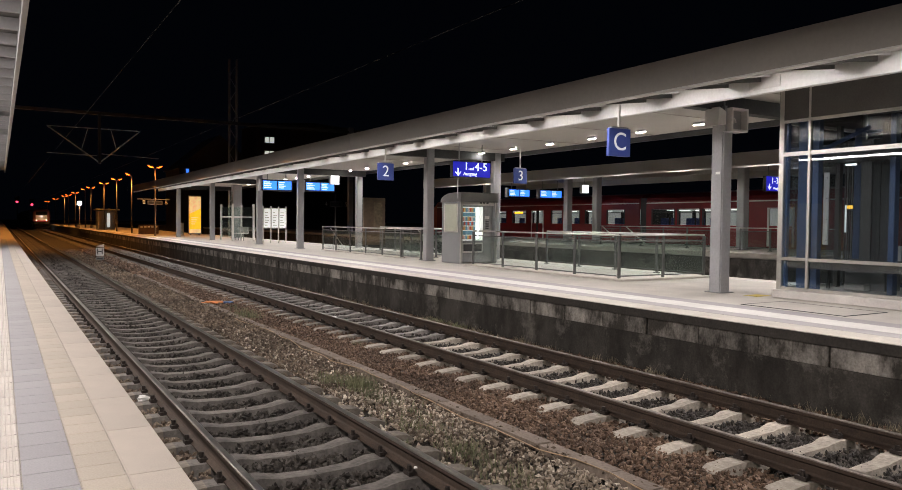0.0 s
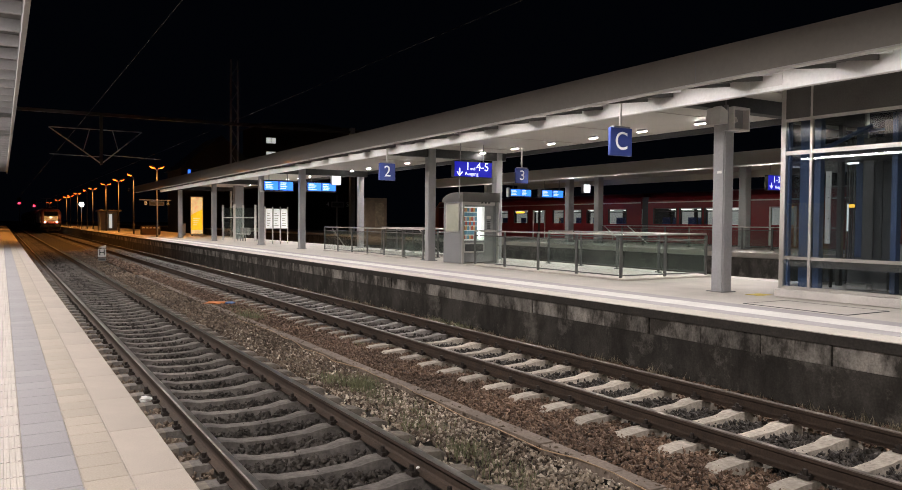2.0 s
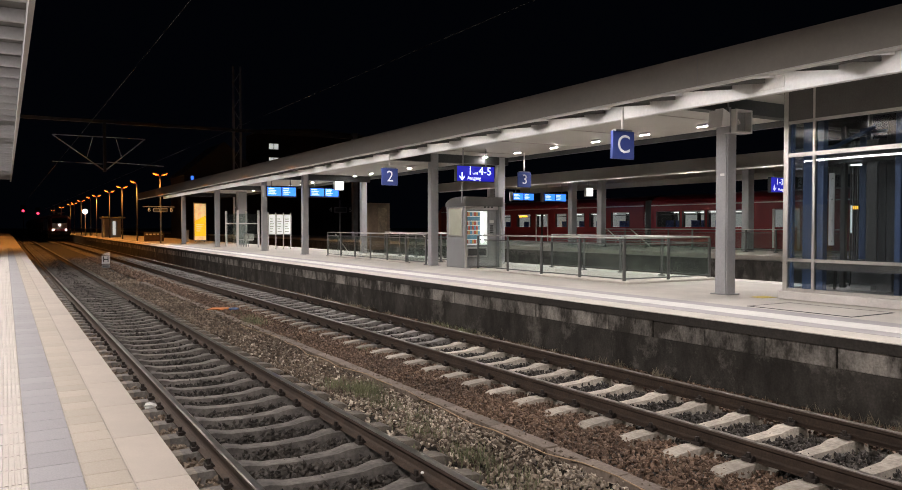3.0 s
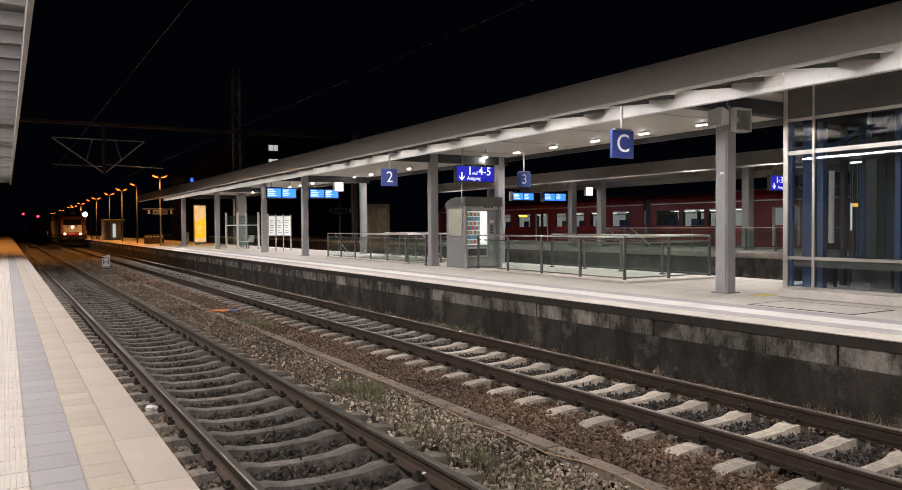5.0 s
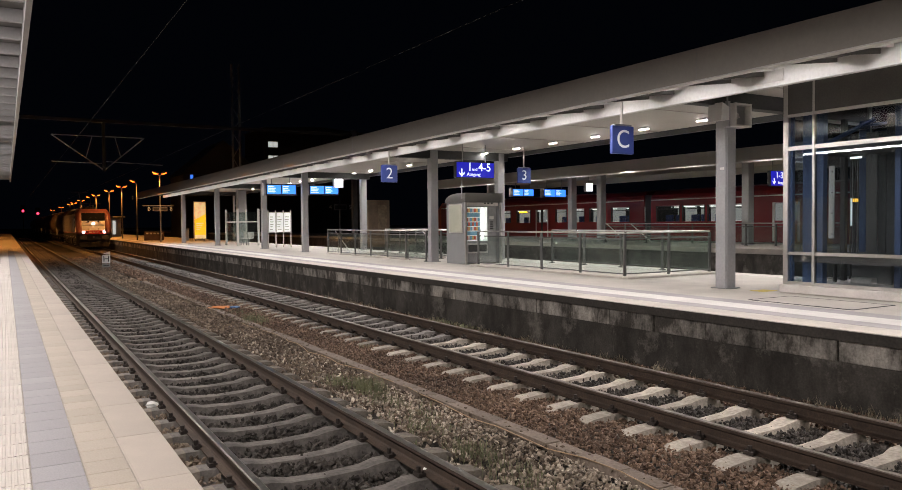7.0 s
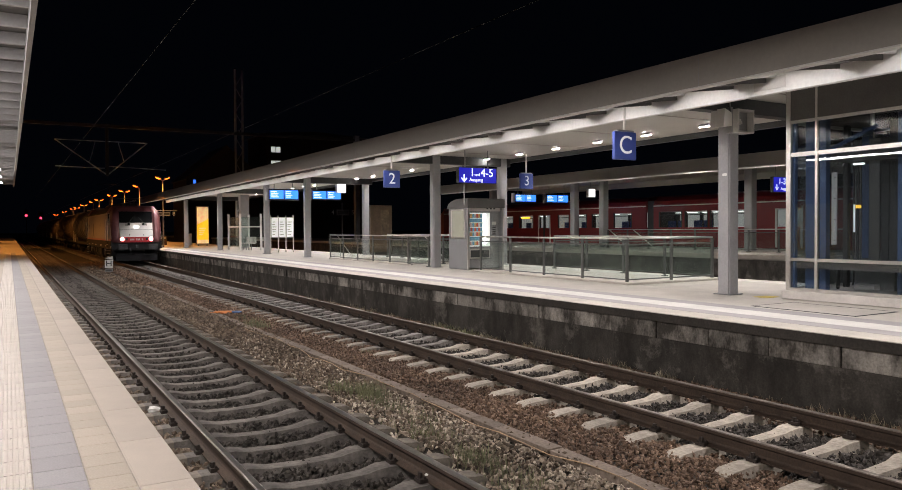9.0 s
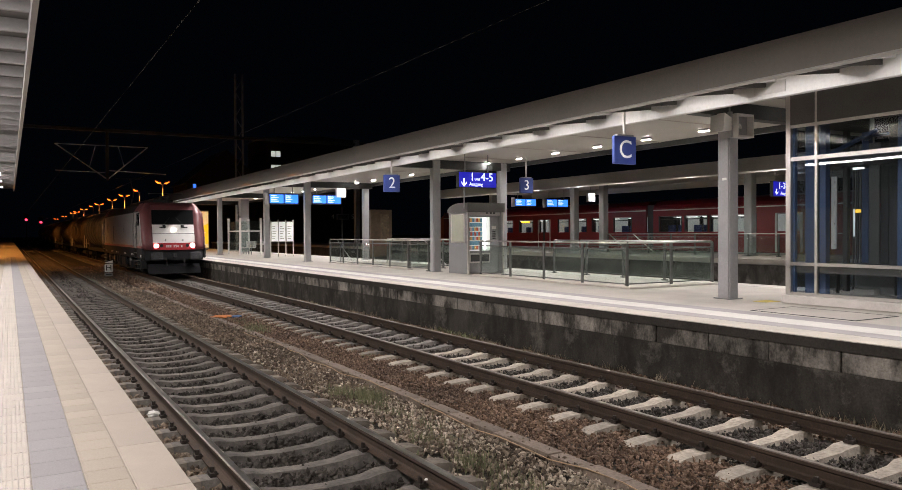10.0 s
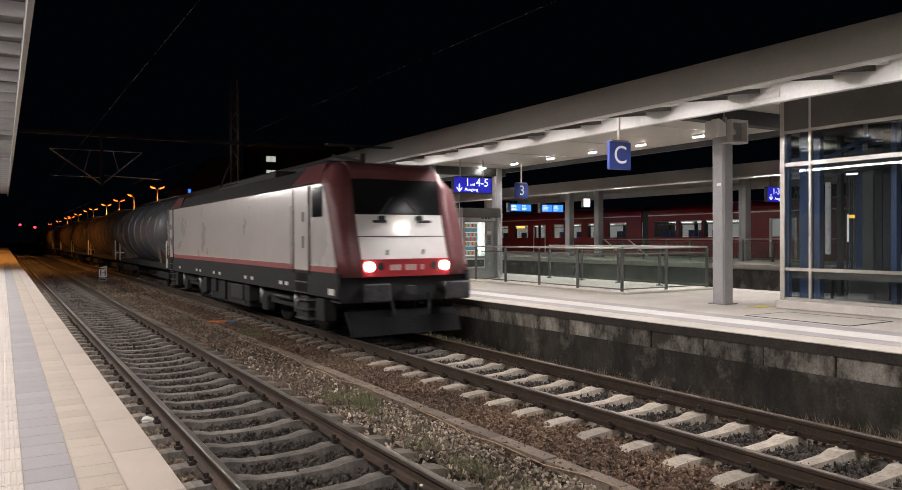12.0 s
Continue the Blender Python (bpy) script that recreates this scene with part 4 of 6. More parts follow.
clock_box(14.27, 35.7, 3.86, 0.5, "glowing white light box hung under the canopy", 4.5)
clock_box(29.2, 34.0, 3.8, 0.54, "glowing white light box on the farther platform", 4.74)
sg = lit_sign("exit_sign", 27.1, 20.1, 3.45, 1.2, 0.64, "lit blue exit sign on the farther platform", lines=(("1-3", 0.36, 0.56, 0.44), ("Ausgang", 0.17, 0.74, 0.14)), hang=4.74)
arrow(sg, 0.22, 0.2, 0.24)


def notice_board(x, y, label):
    n = thing("notice_board", label, "notice board", (x, y, P2))
    for i in range(3):
        part("panel_frame", bx(0.02 + i * 0.44, 0.42 + i * 0.44, -0.05, 0.05, 0.85, 2.0, soft=0.01), M_TRAINWHITE, n)
        part("sheet", bx(0.05 + i * 0.44, 0.39 + i * 0.44, -0.057, -0.052, 0.9, 1.95), M_BOARD, n, "lit white timetable sheet")
        for r in range(6):
            part("text_bar", bx(0.08 + i * 0.44, 0.24 + 0.03 * ((r * 5 + i * 3) % 4) + i * 0.44, -0.061, -0.058, 1.0 + r * 0.14, 1.06 + r * 0.14), M_SOFFIT, n)
    for i in range(4):
        part("leg", tb((i * 0.44, 0.0, 0.0), (i * 0.44, 0.0, 2.1), 0.035, 8), M_TRAINWHITE, n)
    return n


notice_board(12.78, 42.0, "white-framed lit timetable boards on the platform")


def shelter(x, y):
    s = thing("waiting_shelter", "glass waiting shelter with pale steel posts and bench", "shelter", (x, y, P2))
    for px, py in ((0, 0), (1.3, 0), (0, 2.8), (1.3, 2.8)):
        part("post", bx(px - 0.06, px + 0.06, py - 0.06, py + 0.06, 0, 2.3, soft=0.01), M_TRAINWHITE, s)
    for a, b in (((0.06, 1.24), (0, 0)), ((0.06, 1.24), (2.8, 2.8))):
        g = part("glass_pane", bx(a[0], a[1], b[0] - 0.008, b[0] + 0.008, 0.2, 2.1), M_GLASS, s)
        g.visible_shadow = False
        part("rail", bx(a[0], a[1], b[0] - 0.03, b[0] + 0.03, 1.45, 1.52), M_TRAINWHITE, s)
    for y0 in (0.06, 1.44):
        g = part("glass_pane", bx(-0.008, 0.008, y0, y0 + 1.3, 0.2, 2.1), M_GLASS, s)
        g.visible_shadow = False
    part("rail", bx(-0.03, 0.03, 0.06, 2.74, 1.45, 1.52), M_TRAINWHITE, s)
    for i in range(4):
        st = part("seat", bx(0.6, 1.05, 0.3 + i * 0.6, 0.75 + i * 0.6, 0.42, 0.46, soft=0.015), M_PLINTH, s, "pale perforated steel seat")
        part("seat_back", bx(1.05, 1.09, 0.3 + i * 0.6, 0.75 + i * 0.6, 0.46, 0.85), M_PLINTH, st)
        part("seat_leg", bx(0.8, 0.85, 0.5 + i * 0.6, 0.55 + i * 0.6, 0, 0.42), M_GALV, st)


shelter(12.36, 46.9)


def poster_stand(x, y):
    p = thing("poster_stand", "tall yellow and white advertising poster in a lit frame", "poster", (x, y, P2))
    part("frame", bx(0, 1.02, 0.0, 0.2, 0.12, 3.25, soft=0.02), M_GALV, p)
    sheet = part("poster", bx(0.06, 0.96, -0.008, -0.002, 0.2, 3.17), M_YELLOW, p, "yellow and white poster")
    bm = bmesh.new()
    prism(bm, [(0.07, 1.75), (0.95, 2.2), (0.95, 3.16), (0.07, 3.16)], -0.012, -0.009)
    part("pale_picture", bm, M_POSTERPALE, sheet, "pale upper picture")
    part("footer", bx(0.07, 0.95, -0.012, -0.009, 0.21, 0.5), M_POSTERPALE, sheet)
    for k in range(4):
        part("text_bar", bx(0.2, 0.5 + 0.09 * k, -0.012, -0.009, 0.9 + k * 0.17, 0.97 + k * 0.17), M_POSTERPALE, sheet)
    for px in (0.1, 0.8):
        part("leg", bx(px, px + 0.1, 0.05, 0.15, 0, 0.12), M_GALV, p)


poster_stand(13.29, 64.0)
for x, y in ((12.72, 64.2),):
    b = thing("litter_bin", "grey metal litter bin on the platform", "bin", (x, y, P2))
    part("body", bx(-0.2, 0.2, -0.2, 0.2, 0.05, 0.95, soft=0.03), M_STEEL, b)
    part("lid", bx(-0.22, 0.22, -0.22, 0.22, 0.96, 1.02), M_GALV, b)

cv = thing("floor_cover", "flush metal-framed floor cover in the paving", "floor cover", (10.55, 6.45, P2))
for a in ((0, 1.1, 0, 0.03), (0, 1.1, 1.77, 1.8), (0, 0.03, 0.03, 1.77), (1.07, 1.1, 0.03, 1.77)):
    part("frame_bar", bx(*a, -0.002, 0.004), M_DARK, cv)
part("plate", bx(0.03, 1.07, 0.03, 1.77, -0.002, 0.002), M_PAVE, cv)
ym = part("yellow_mark", bx(11.95, 12.35, 9.0, 9.3, P2 - 0.002, P2 + 0.003), M_TACTYELLOW, None)
tagged(ym, "faded yellow paint mark beside the lift", "paint mark", kind="structure")
k = part("stair_kerb", bx(12.15, 15.3, 12.72, 12.89, P2, P2 + 0.05, soft=0.01), M_COPE, None, "")
tagged(k, "pale raised kerb under the stair railing", "kerb", kind="structure")
k = part("stair_kerb", bx(12.15, 12.275, 12.9, 19.5, P2, P2 + 0.05, soft=0.01), M_COPE, None, "")
tagged(k, "pale raised kerb under the stair railing", "kerb", kind="structure")
for y in (30.8, 29.0):
    h = thing("stair_handrail", "sloping steel handrail on the farther platform", "handrail", (27.9, y, P3))
    part("rail", tb((0, 0, 0.98), (0, -1.5, 0.05), 0.03, 8), M_INOX, h)
    part("rail_support", tb((0, -0.7, 0.55), (0, -0.7, 0.0), 0.02, 6), M_GALV, h)
# fence on platform 3
railing("stair_railing", [(28.0, 31.0), (28.0, 17.5)], P3, "steel and glass railing on the farther platform", (9,), height=0.98)
# ---- trains ----


def regional_train():
    """Red regional train standing at the farther platform; two cars."""
    def car(y0, y1, label, gaps, doors, cab):
        t = thing("regional_train_car", label, "train", (32.65, y0, 0), "standing regional train")
        L = y1 - y0
        part("lower_side", bx(0, 2.9, 0, L, 0.95, 2.02), M_RED, t)
        part("upper_side", bx(0, 2.9, 0, L, 2.92, 3.36), M_RED, t)
        part("stripe", bx(-0.006, -0.001, 0, L, 3.24, 3.30), M_TRAINWHITE, t, "thin pale stripe")
        bm = bmesh.new()
        prism(bm, [(0.0, 3.362), (0.06, 3.55), (0.35, 3.78), (1.45, 3.92), (2.55, 3.78), (2.84, 3.55), (2.9, 3.362)], 0, L, smooth=False)
        part("roof", bm, M_RED, t)
        part("underframe", bx(0.2, 2.7, 0.3, L - 0.3, 0.35, 0.948), M_FRAME, t)
        for yy in (2.5, 5.0, L - 5.0, L - 2.5):
            for xs in (0.72, 2.18):
                part("wheel", tb((xs - 0.07, yy, 0.43), (xs + 0.07, yy, 0.43), 0.43, 18), M_FRAME, t)
        edges = sorted(gaps + doors)
        y = 0.0
        for a, b in edges:
            if a > y:
                part("window_pillar", bx(0, 0.1, y, a, 2.02, 2.92), M_RED, t)
            y = b
        part("window_pillar", bx(0, 0.1, y, L, 2.02, 2.92), M_RED, t)
        part("cabin_back", bx(2.0, 2.06, 0.2, L - 0.2, 1.0, 2.92), M_CABIN, t, "lit pale compartment interior")
        for a, b in gaps:
            w = part("window", bx(0.03, 0.045, a + 0.03, b - 0.03, 2.05, 2.89), M_TRAINGLASS, t)
            part("window_frame", bx(-0.008, 0.02, a, b, 2.70, 2.73), M_DARK, w)
            part("frame_edge", bx(-0.008, 0.03, a - 0.04, a + 0.03, 2.02, 2.92), M_DARK, w)
            part("frame_edge", bx(-0.008, 0.03, b - 0.03, b + 0.04, 2.02, 2.92), M_DARK, w)
            for k in range(2):
                c = a + (b - a) * (0.28 + 0.45 * k)
                part("seat_back", bx(0.45, 0.6, c - 0.27, c + 0.2, 1.6, 2.4), M_SEATBLUE, w, "blue seat back")
                part("partition", bx(1.2, 1.3, c + 0.25, c + 0.45, 1.2, 2.9), M_ROOFGREY, w)
            part("luggage_rack", bx(0.3, 0.6, a + 0.05, b - 0.05, 2.72, 2.76), M_GALV, w)
            part("ceiling_light", bx(1.2, 1.3, a, b, 2.84, 2.88), M_TUBE, w)
        for a, b in doors:
            d = part("door", bx(-0.012, 0.06, a, a + 0.12, 1.0, 2.92), M_TRAINWHITE, t, "pale door frame with lit glass")
            part("door_leaf", bx(-0.012, 0.06, b - 0.12, b, 1.0, 2.92), M_TRAINWHITE, d)
            part("door_leaf", bx(-0.012, 0.06, (a + b) / 2 - 0.1, (a + b) / 2 + 0.1, 1.0, 2.92), M_DARK, d)
            part("door_glass", bx(0.02, 0.04, a + 0.12, b - 0.12, 1.2, 2.9), M_TRAINGLASS, d)
        return t
    a = car(32.85, 57.0, "red regional train car with lit windows at the far platform", [(1.2, 2.75), (3.65, 4.8), (5.35, 6.5), (7.15, 8.3), (11.2, 12.9), (13.7, 15.2), (16.2, 17.8)],
            [(9.15, 10.6)], True)
    bm = bmesh.new()
    prism(bm, [(24.15, 0.95), (25.6, 1.0), (25.5, 2.0), (24.9, 3.2), (24.15, 3.75)], 0.1, 2.8, "x")
    part("cab_nose", bm, surface("train_orange_red", (0.42, 0.06, 0.02), 0.4, vary=0.1), a, "orange-red sloped cab end")
    part("cab_window", bx(0.3, 2.6, 25.0, 25.3, 2.2, 2.9), M_BLACKGLASS, a)
    part("route_display", bx(-0.012, -0.008, 11.6, 12.6, 2.72, 2.84), glow("route_orange", (1.0, 0.5, 0.02), 2.2), a, "orange lit route display")
    b = car(7.0, 32.25, "red regional train car with lit windows beside the lift", [(23.1, 24.8), (21.3, 23.0 - 0.15), (19.9, 21.1), (18.2, 19.4), (11, 12.4), (8.5, 10)], [(15.6, 17.1), (3.0, 4.5)], False)
    g = part("gangway", bx(0.12, 2.78, 25.26, 25.84, 0.9, 3.6), M_DARK, b, "dark rubber gangway bellows")


regional_train()


def wheelset(parent, y, r=0.46):
    w = new("wheelset")
    w.parent = parent
    w.location = (0, y, r)
    for s in (-1, 1):
        bm = bmesh.new()
        lathe(bm, [(0.10, s * 0.70 - 0.02), (r * 0.72, s * 0.70 - 0.01), (r, s * 0.70 - 0.03), (r, s * 0.70 + 0.07), (r * 0.85, s * 0.70 + 0.07), (r * 0.6, s * 0.72), (0.1, s * 0.74)], (0, 0, 0), "x", 20)
        part("wheel", bm, M_FRAME, w)
        for k in range(4):
            a = math.pi / 2 * k
            part("wheel_mark", tb((s * 0.775, 0.25 * math.cos(a), 0.25 * math.sin(a)), (s * 0.79, 0.25 * math.cos(a), 0.25 * math.sin(a)), 0.03, 6), M_GALV, w) if s < 0 else None
    part("axle", tb((-0.68, 0, 0), (0.68, 0, 0), 0.08, 8), M_FRAME, w)
    return w


WHEELS = []


def locomotive():
    """Electric locomotive, front at local y = 0, body going to +y; x is across."""
    lo = thing("electric_locomotive", "white and dark red electric locomotive with lit headlights", "locomotive", (T2, 160, 0))
    hw = 1.47
    # white side walls with the slanted front edge
    for s in (-1, 1):
        bm = bmesh.new()
        prism(bm, [(0.17, 1.50), (16.75, 1.50), (16.75, 3.14), (0.95, 3.14), (0.76, 3.07), (0.53, 2.61), (0.30, 1.99)], s * (hw - 0.06), s * hw, "x")
        side = part("side_wall", bm, M_LOCOWHITE, lo, "white body side, faintly mottled")
        part("side_stripe", bx(s * hw - (0.004 if s < 0 else 0), s * hw + (0.004 if s > 0 else 0), 0.16, 16.75, 1.385, 1.495), M_LOCOSTRIPE, side, "red stripe along the sill")
        part("sill", bx(min(s * hw, s * (hw - 0.08)), max(s * hw, s * (hw - 0.08)), 0.08, 17.0, 0.9, 1.38), M_FRAME, side, "dark grey sill")
        for y in (2.5, 15.85):
            dr = part("cab_door", bx(min(s * (hw + 0.012), s * hw), max(s * (hw + 0.012), s * hw), y - 0.95 if y < 8 else y, y if y < 8 else y + 0.7, 1.40, 3.12), M_LOCOWHITE, side)
            y0 = y - 0.95 if y < 8 else y
            y1 = y if y < 8 else y + 0.7
            for yy in (y0, y1):
                part("door_seam", bx(min(s * (hw + 0.018), s * (hw + 0.002)), max(s * (hw + 0.018), s * (hw + 0.002)), yy - 0.035, yy + 0.035, 1.32, 3.12), M_PLOUGH, dr)
            for yy in (y0 - 0.06, y1 + 0.06):
                part("grab_rail", tb((s * (hw + 0.05), yy, 1.45), (s * (hw + 0.05), yy, 2.75), 0.016, 6), M_INOX, dr)
            part("door_handle", tb((s * (hw + 0.035), y0 + 0.3, 1.85), (s * (hw + 0.035), y0 + 0.3, 2.1), 0.02, 6), M_GALV, dr)
            part("door_handle", tb((s * (hw + 0.035), y0 + 0.3, 2.4), (s * (hw + 0.035), y0 + 0.3, 2.6), 0.02, 6), M_GALV, dr)
            for k in range(2):
                # no hollow here: a near-black box on the sill paints the recess's shade
                part("step_recess_shade", bx(min(s * (hw + 0.004), s * (hw - 0.1)), max(s * (hw + 0.004), s * (hw - 0.1)), y0 + 0.14, y1 - 0.12, 0.94 + k * 0.22, 1.11 + k * 0.22), M_PLOUGH, side)
                part("step_edge", bx(min(s * (hw + 0.03), s * hw), max(s * (hw + 0.03), s * hw), y0 + 0.12, y1 - 0.1, 0.915 + k * 0.22, 0.937 + k * 0.22), M_INOX, side, "bright worn step edge")
            for k in range(3):
                st = part("step", bx(min(s * (hw + 0.02), s * (hw - 0.22)), max(s * (hw + 0.02), s * (hw - 0.22)), y0 + 0.12, y1 - 0.1, 0.36 + k * 0.2, 0.385 + k * 0.2), M_INOX, side)
        wn = part("side_window", bx(min(s * (hw + 0.01), s * hw), max(s * (hw + 0.01), s * hw), 0.8, 1.38, 2.48, 3.08, soft=0.004), M_CABGLASS, side, "dark cab side window")
        part("rain_gutter", bx(min(s * (hw + 0.03), s * (hw - 0.02)), max(s * (hw + 0.03), s * (hw - 0.02)), 1.3, 16.8, 3.141, 3.17), M_FRAME, lo)
    # roof
    bm = bmesh.new()
    prism(bm, [(-hw + 0.02, 3.16), (-hw + 0.28, 3.52), (-hw + 0.5, 3.58), (hw - 0.5, 3.58), (hw - 0.28, 3.52), (hw - 0.02, 3.16)], 1.5, 16.1)
    part("roof", bm, M_ROOFGREY, lo, "dark sooty roof")
    # cab corners sweep back from the flat front to the white sides
    levels = ((1.30, 0.03, 0.13, 0.97), (1.64, 0.08, 0.215, 0.97), (1.99, 0.19, 0.30, 0.97), (2.50, 0.36, 0.49, 0.97), (2.61, 0.39, 0.53, 0.97), (3.07, 0.50, 0.76, 0.965), (3.15, 0.52, 0.96, 0.96), (3.36, 0.61, 1.1, 0.95), (3.50, 0.72, 1.25, 0.93), (3.59, 0.95, 1.4, 0.9))
    for e, f in ((0.0, 1), (17.35, -1)):
        for s in (-1, 1):
            bm = bmesh.new()
            rows = []
            for z, yf, yb, wf in levels:
                wb = hw - 0.004 if z < 3.2 else hw - 0.004 - (z - 3.2) * 0.75
                mid = (wf * 0.45 + wb * 0.55 + 0.02, yf * 0.6 + yb * 0.4)
                pts = [(wf, yf), mid, (wb, yb), (wb - 0.1, yb), (wf - 0.02, yf + 0.14)]
                rows.append([bm.verts.new((s * x, e + f * y, z)) for x, y in pts])
            for ra, rb in zip(rows, rows[1:]):
                for i in range(5):
                    fc = bm.faces.new((ra[i], ra[(i + 1) % 5], rb[(i + 1) % 5], rb[i]))
                    fc.smooth = i in (0, 1)
            bm.faces.new(rows[0])
            bm.faces.new(rows[-1][::-1])
            part("cab_cheek", bm, M_LOCORED, lo, "dark red cab corner")
    for e, f in ((0.0, 1), (17.35, -1)):
        def fy(v):
            return e + f * v
        bm = bmesh.new()
        prism(bm, [(fy(0.545), 3.235), (fy(0.64), 3.42), (fy(0.74), 3.52), (fy(0.97), 3.60), (fy(2.2), 3.61), (fy(2.2), 3.22)], -0.965, 0.965, "x")
        part("cab_roof", bm, M_LOCORED, lo, "dark red cab roof")
        for s in (-1, 1):
            bm = bmesh.new()
            ring_a = [(s * (hw - 0.004), fy(0.95), 3.155), (s * (hw - 0.25), fy(1.25), 3.575), (s * 0.9, fy(1.35), 3.615), (s * 0.9, fy(1.35), 3.155)]
            ring_b = [(s * (hw - 0.004), fy(2.75), 3.155), (s * (hw - 0.25), fy(2.3), 3.575), (s * 0.9, fy(2.2), 3.635), (s * 0.9, fy(2.2), 3.155)]
            ra, rb = [bm.verts.new(v) for v in ring_a], [bm.verts.new(v) for v in ring_b]
            for i in range(4):
                bm.faces.new((ra[i], ra[(i + 1) % 4], rb[(i + 1) % 4], rb[i]))
            bm.faces.new(ra)
            bm.faces.new(rb[::-1])
            part("cab_roof_flank", bm, M_LOCORED, lo, "dark red roof flank over the cab")
        bm = bmesh.new()
        prism(bm, [(fy(0.385), 2.52), (fy(0.535), 3.228), (fy(0.66), 3.228), (fy(0.62), 2.52)], -0.962, 0.962, "x")
        ws = part("windscreen", bm, M_BLACKGLASS, lo, "black glossy windscreen")
        if f > 0:
            for k in (-0.42, 0.42):
                part("wiper", tb((k, 0.36, 2.54), (k * 0.35, 0.43, 2.86), 0.012, 5), M_DARK, ws)
                part("wiper_motor", bx(k - 0.07, k + 0.07, 0.27, 0.36, 2.4, 2.5, soft=0.02), M_FRAME, ws)
        bm = bmesh.new()
        prism(bm, [(fy(0.10), 1.64), (fy(0.37), 2.515), (fy(0.8), 2.515), (fy(0.8), 1.64)], -0.965, 0.965, "x")
        fr = part("front_panel", bm, M_LOCOFRONT, lo, "white front panel, headlight spill put into its colour")
        if f > 0:
            part("panel_seam", bx(-0.96, 0.96, 0.222, 0.25, 2.075, 2.09), M_FRAME, fr)
            for k in (-0.5, 0.5):
                part("grab_handle", tb((k - 0.14, 0.24, 2.38), (k + 0.14, 0.24, 2.38), 0.03, 6), M_FRAME, fr)
                part("lifting_lug", tb((k * 0.8, 0.12, 1.72), (k * 0.8, 0.10, 1.82), 0.025, 6), M_GALV, fr)
        band = part("number_band", bx(-0.965, 0.965, fy(0.02) if f > 0 else fy(0.6), fy(0.6) if f > 0 else fy(0.02), 1.30, 1.635), M_LOCOFACE, lo, "red lower front band")
        if f > 0:
            for k in range(9):
                if k not in (3, 7):
                    part("number_bar", bx(-0.38 + k * 0.085, -0.325 + k * 0.085, 0.012, 0.019, 1.42, 1.53), M_LOCOWHITE, band)
            for k in (-0.83, 0.83):
                hl = part("headlight", tb((k, 0.0, 1.50), (k, 0.05, 1.50), 0.092, 16), M_HEAD, band, "bright round headlight")
                part("lamp_ring", tb((k + (0.24 if k < 0 else -0.24), 0.012, 1.50), (k + (0.24 if k < 0 else -0.24), 0.04, 1.50), 0.08, 14), M_FRAME, band)
            part("top_headlight", bx(-0.12, 0.12, 0.19, 0.26, 2.2, 2.32, soft=0.035), M_HEADTOP, fr, "bright upper headlight")
        # buffer beam, buffers, snow plough
        bm = bmesh.new()
        box(bm, -1.36, 1.36, min(fy(0.2), fy(0.7)), max(fy(0.2), fy(0.7)), 0.80, 1.295)
        bb = part("buffer_beam", bm, M_FRAME, lo)
        for k in (-0.875, 0.875):
            part("buffer_stem", tb((k, fy(0.2), 1.04), (k, fy(-0.42), 1.04), 0.12, 12), M_FRAME, bb)
            part("buffer_head", bx(k - 0.27, k + 0.27, min(fy(-0.48), fy(-0.42)), max(fy(-0.48), fy(-0.42)), 0.85, 1.2, soft=0.028), M_BUFFER, bb, "wide dark buffer plate")
        part("coupling_hook", bx(-0.06, 0.06, min(fy(-0.25), fy(0.08)), max(fy(-0.25), fy(0.08)), 0.95, 1.12), M_BUFFER, bb)
        for k in (-0.4, 0.45):
            part("air_hose", tb((k, fy(-0.02), 0.95), (k * 0.9, fy(-0.1), 0.55), 0.03, 6), M_FRAME, bb)
        bm = bmesh.new()
        prism(bm, [(fy(-0.02), 0.17), (fy(0.12), 0.5), (fy(0.3), 0.62), (fy(0.4), 0.62), (fy(0.06), 0.17)], -1.2, 1.2, "x")
        part("snow_plough", bm, M_PLOUGH, lo, "dark plough plate, shade put into its colour")
    # bogies and underside
    for c in (4.0, 13.4):
        bg = part("bogie_frame", bx(-1.18, 1.18, c - 2.0, c + 2.0, 0.5, 0.78), M_FRAME, lo)
        for s in (-1, 1):
            for k in (-1.3, 1.3):
                part("axle_box", bx(s * 1.18 - 0.1, s * 1.18 + 0.1, c + k - 0.22, c + k + 0.22, 0.28, 0.66, soft=0.03), M_FRAME, bg)
                part("coil_spring", tb((s * 1.2, c + k + 0.36, 0.42), (s * 1.2, c + k + 0.36, 0.86), 0.09, 8), M_GALV, bg)
            part("damper", tb((s * 1.27, c - 0.7, 0.7), (s * 1.27, c + 0.5, 0.7), 0.05, 8), M_BUFFER, bg)
            part("sand_pipe", tb((s * 1.2, c - 1.85, 0.7), (s * 1.0, c - 1.7, 0.12), 0.03, 6), M_BUFFER, bg)
        for k in (-1.3, 1.3):
            WHEELS.append((wheelset(lo, c + k, 0.6), 0.6))
    part("transformer_box", bx(-1.3, 1.3, 6.6, 10.8, 0.25, 0.855, soft=0.03), M_FRAME, lo)
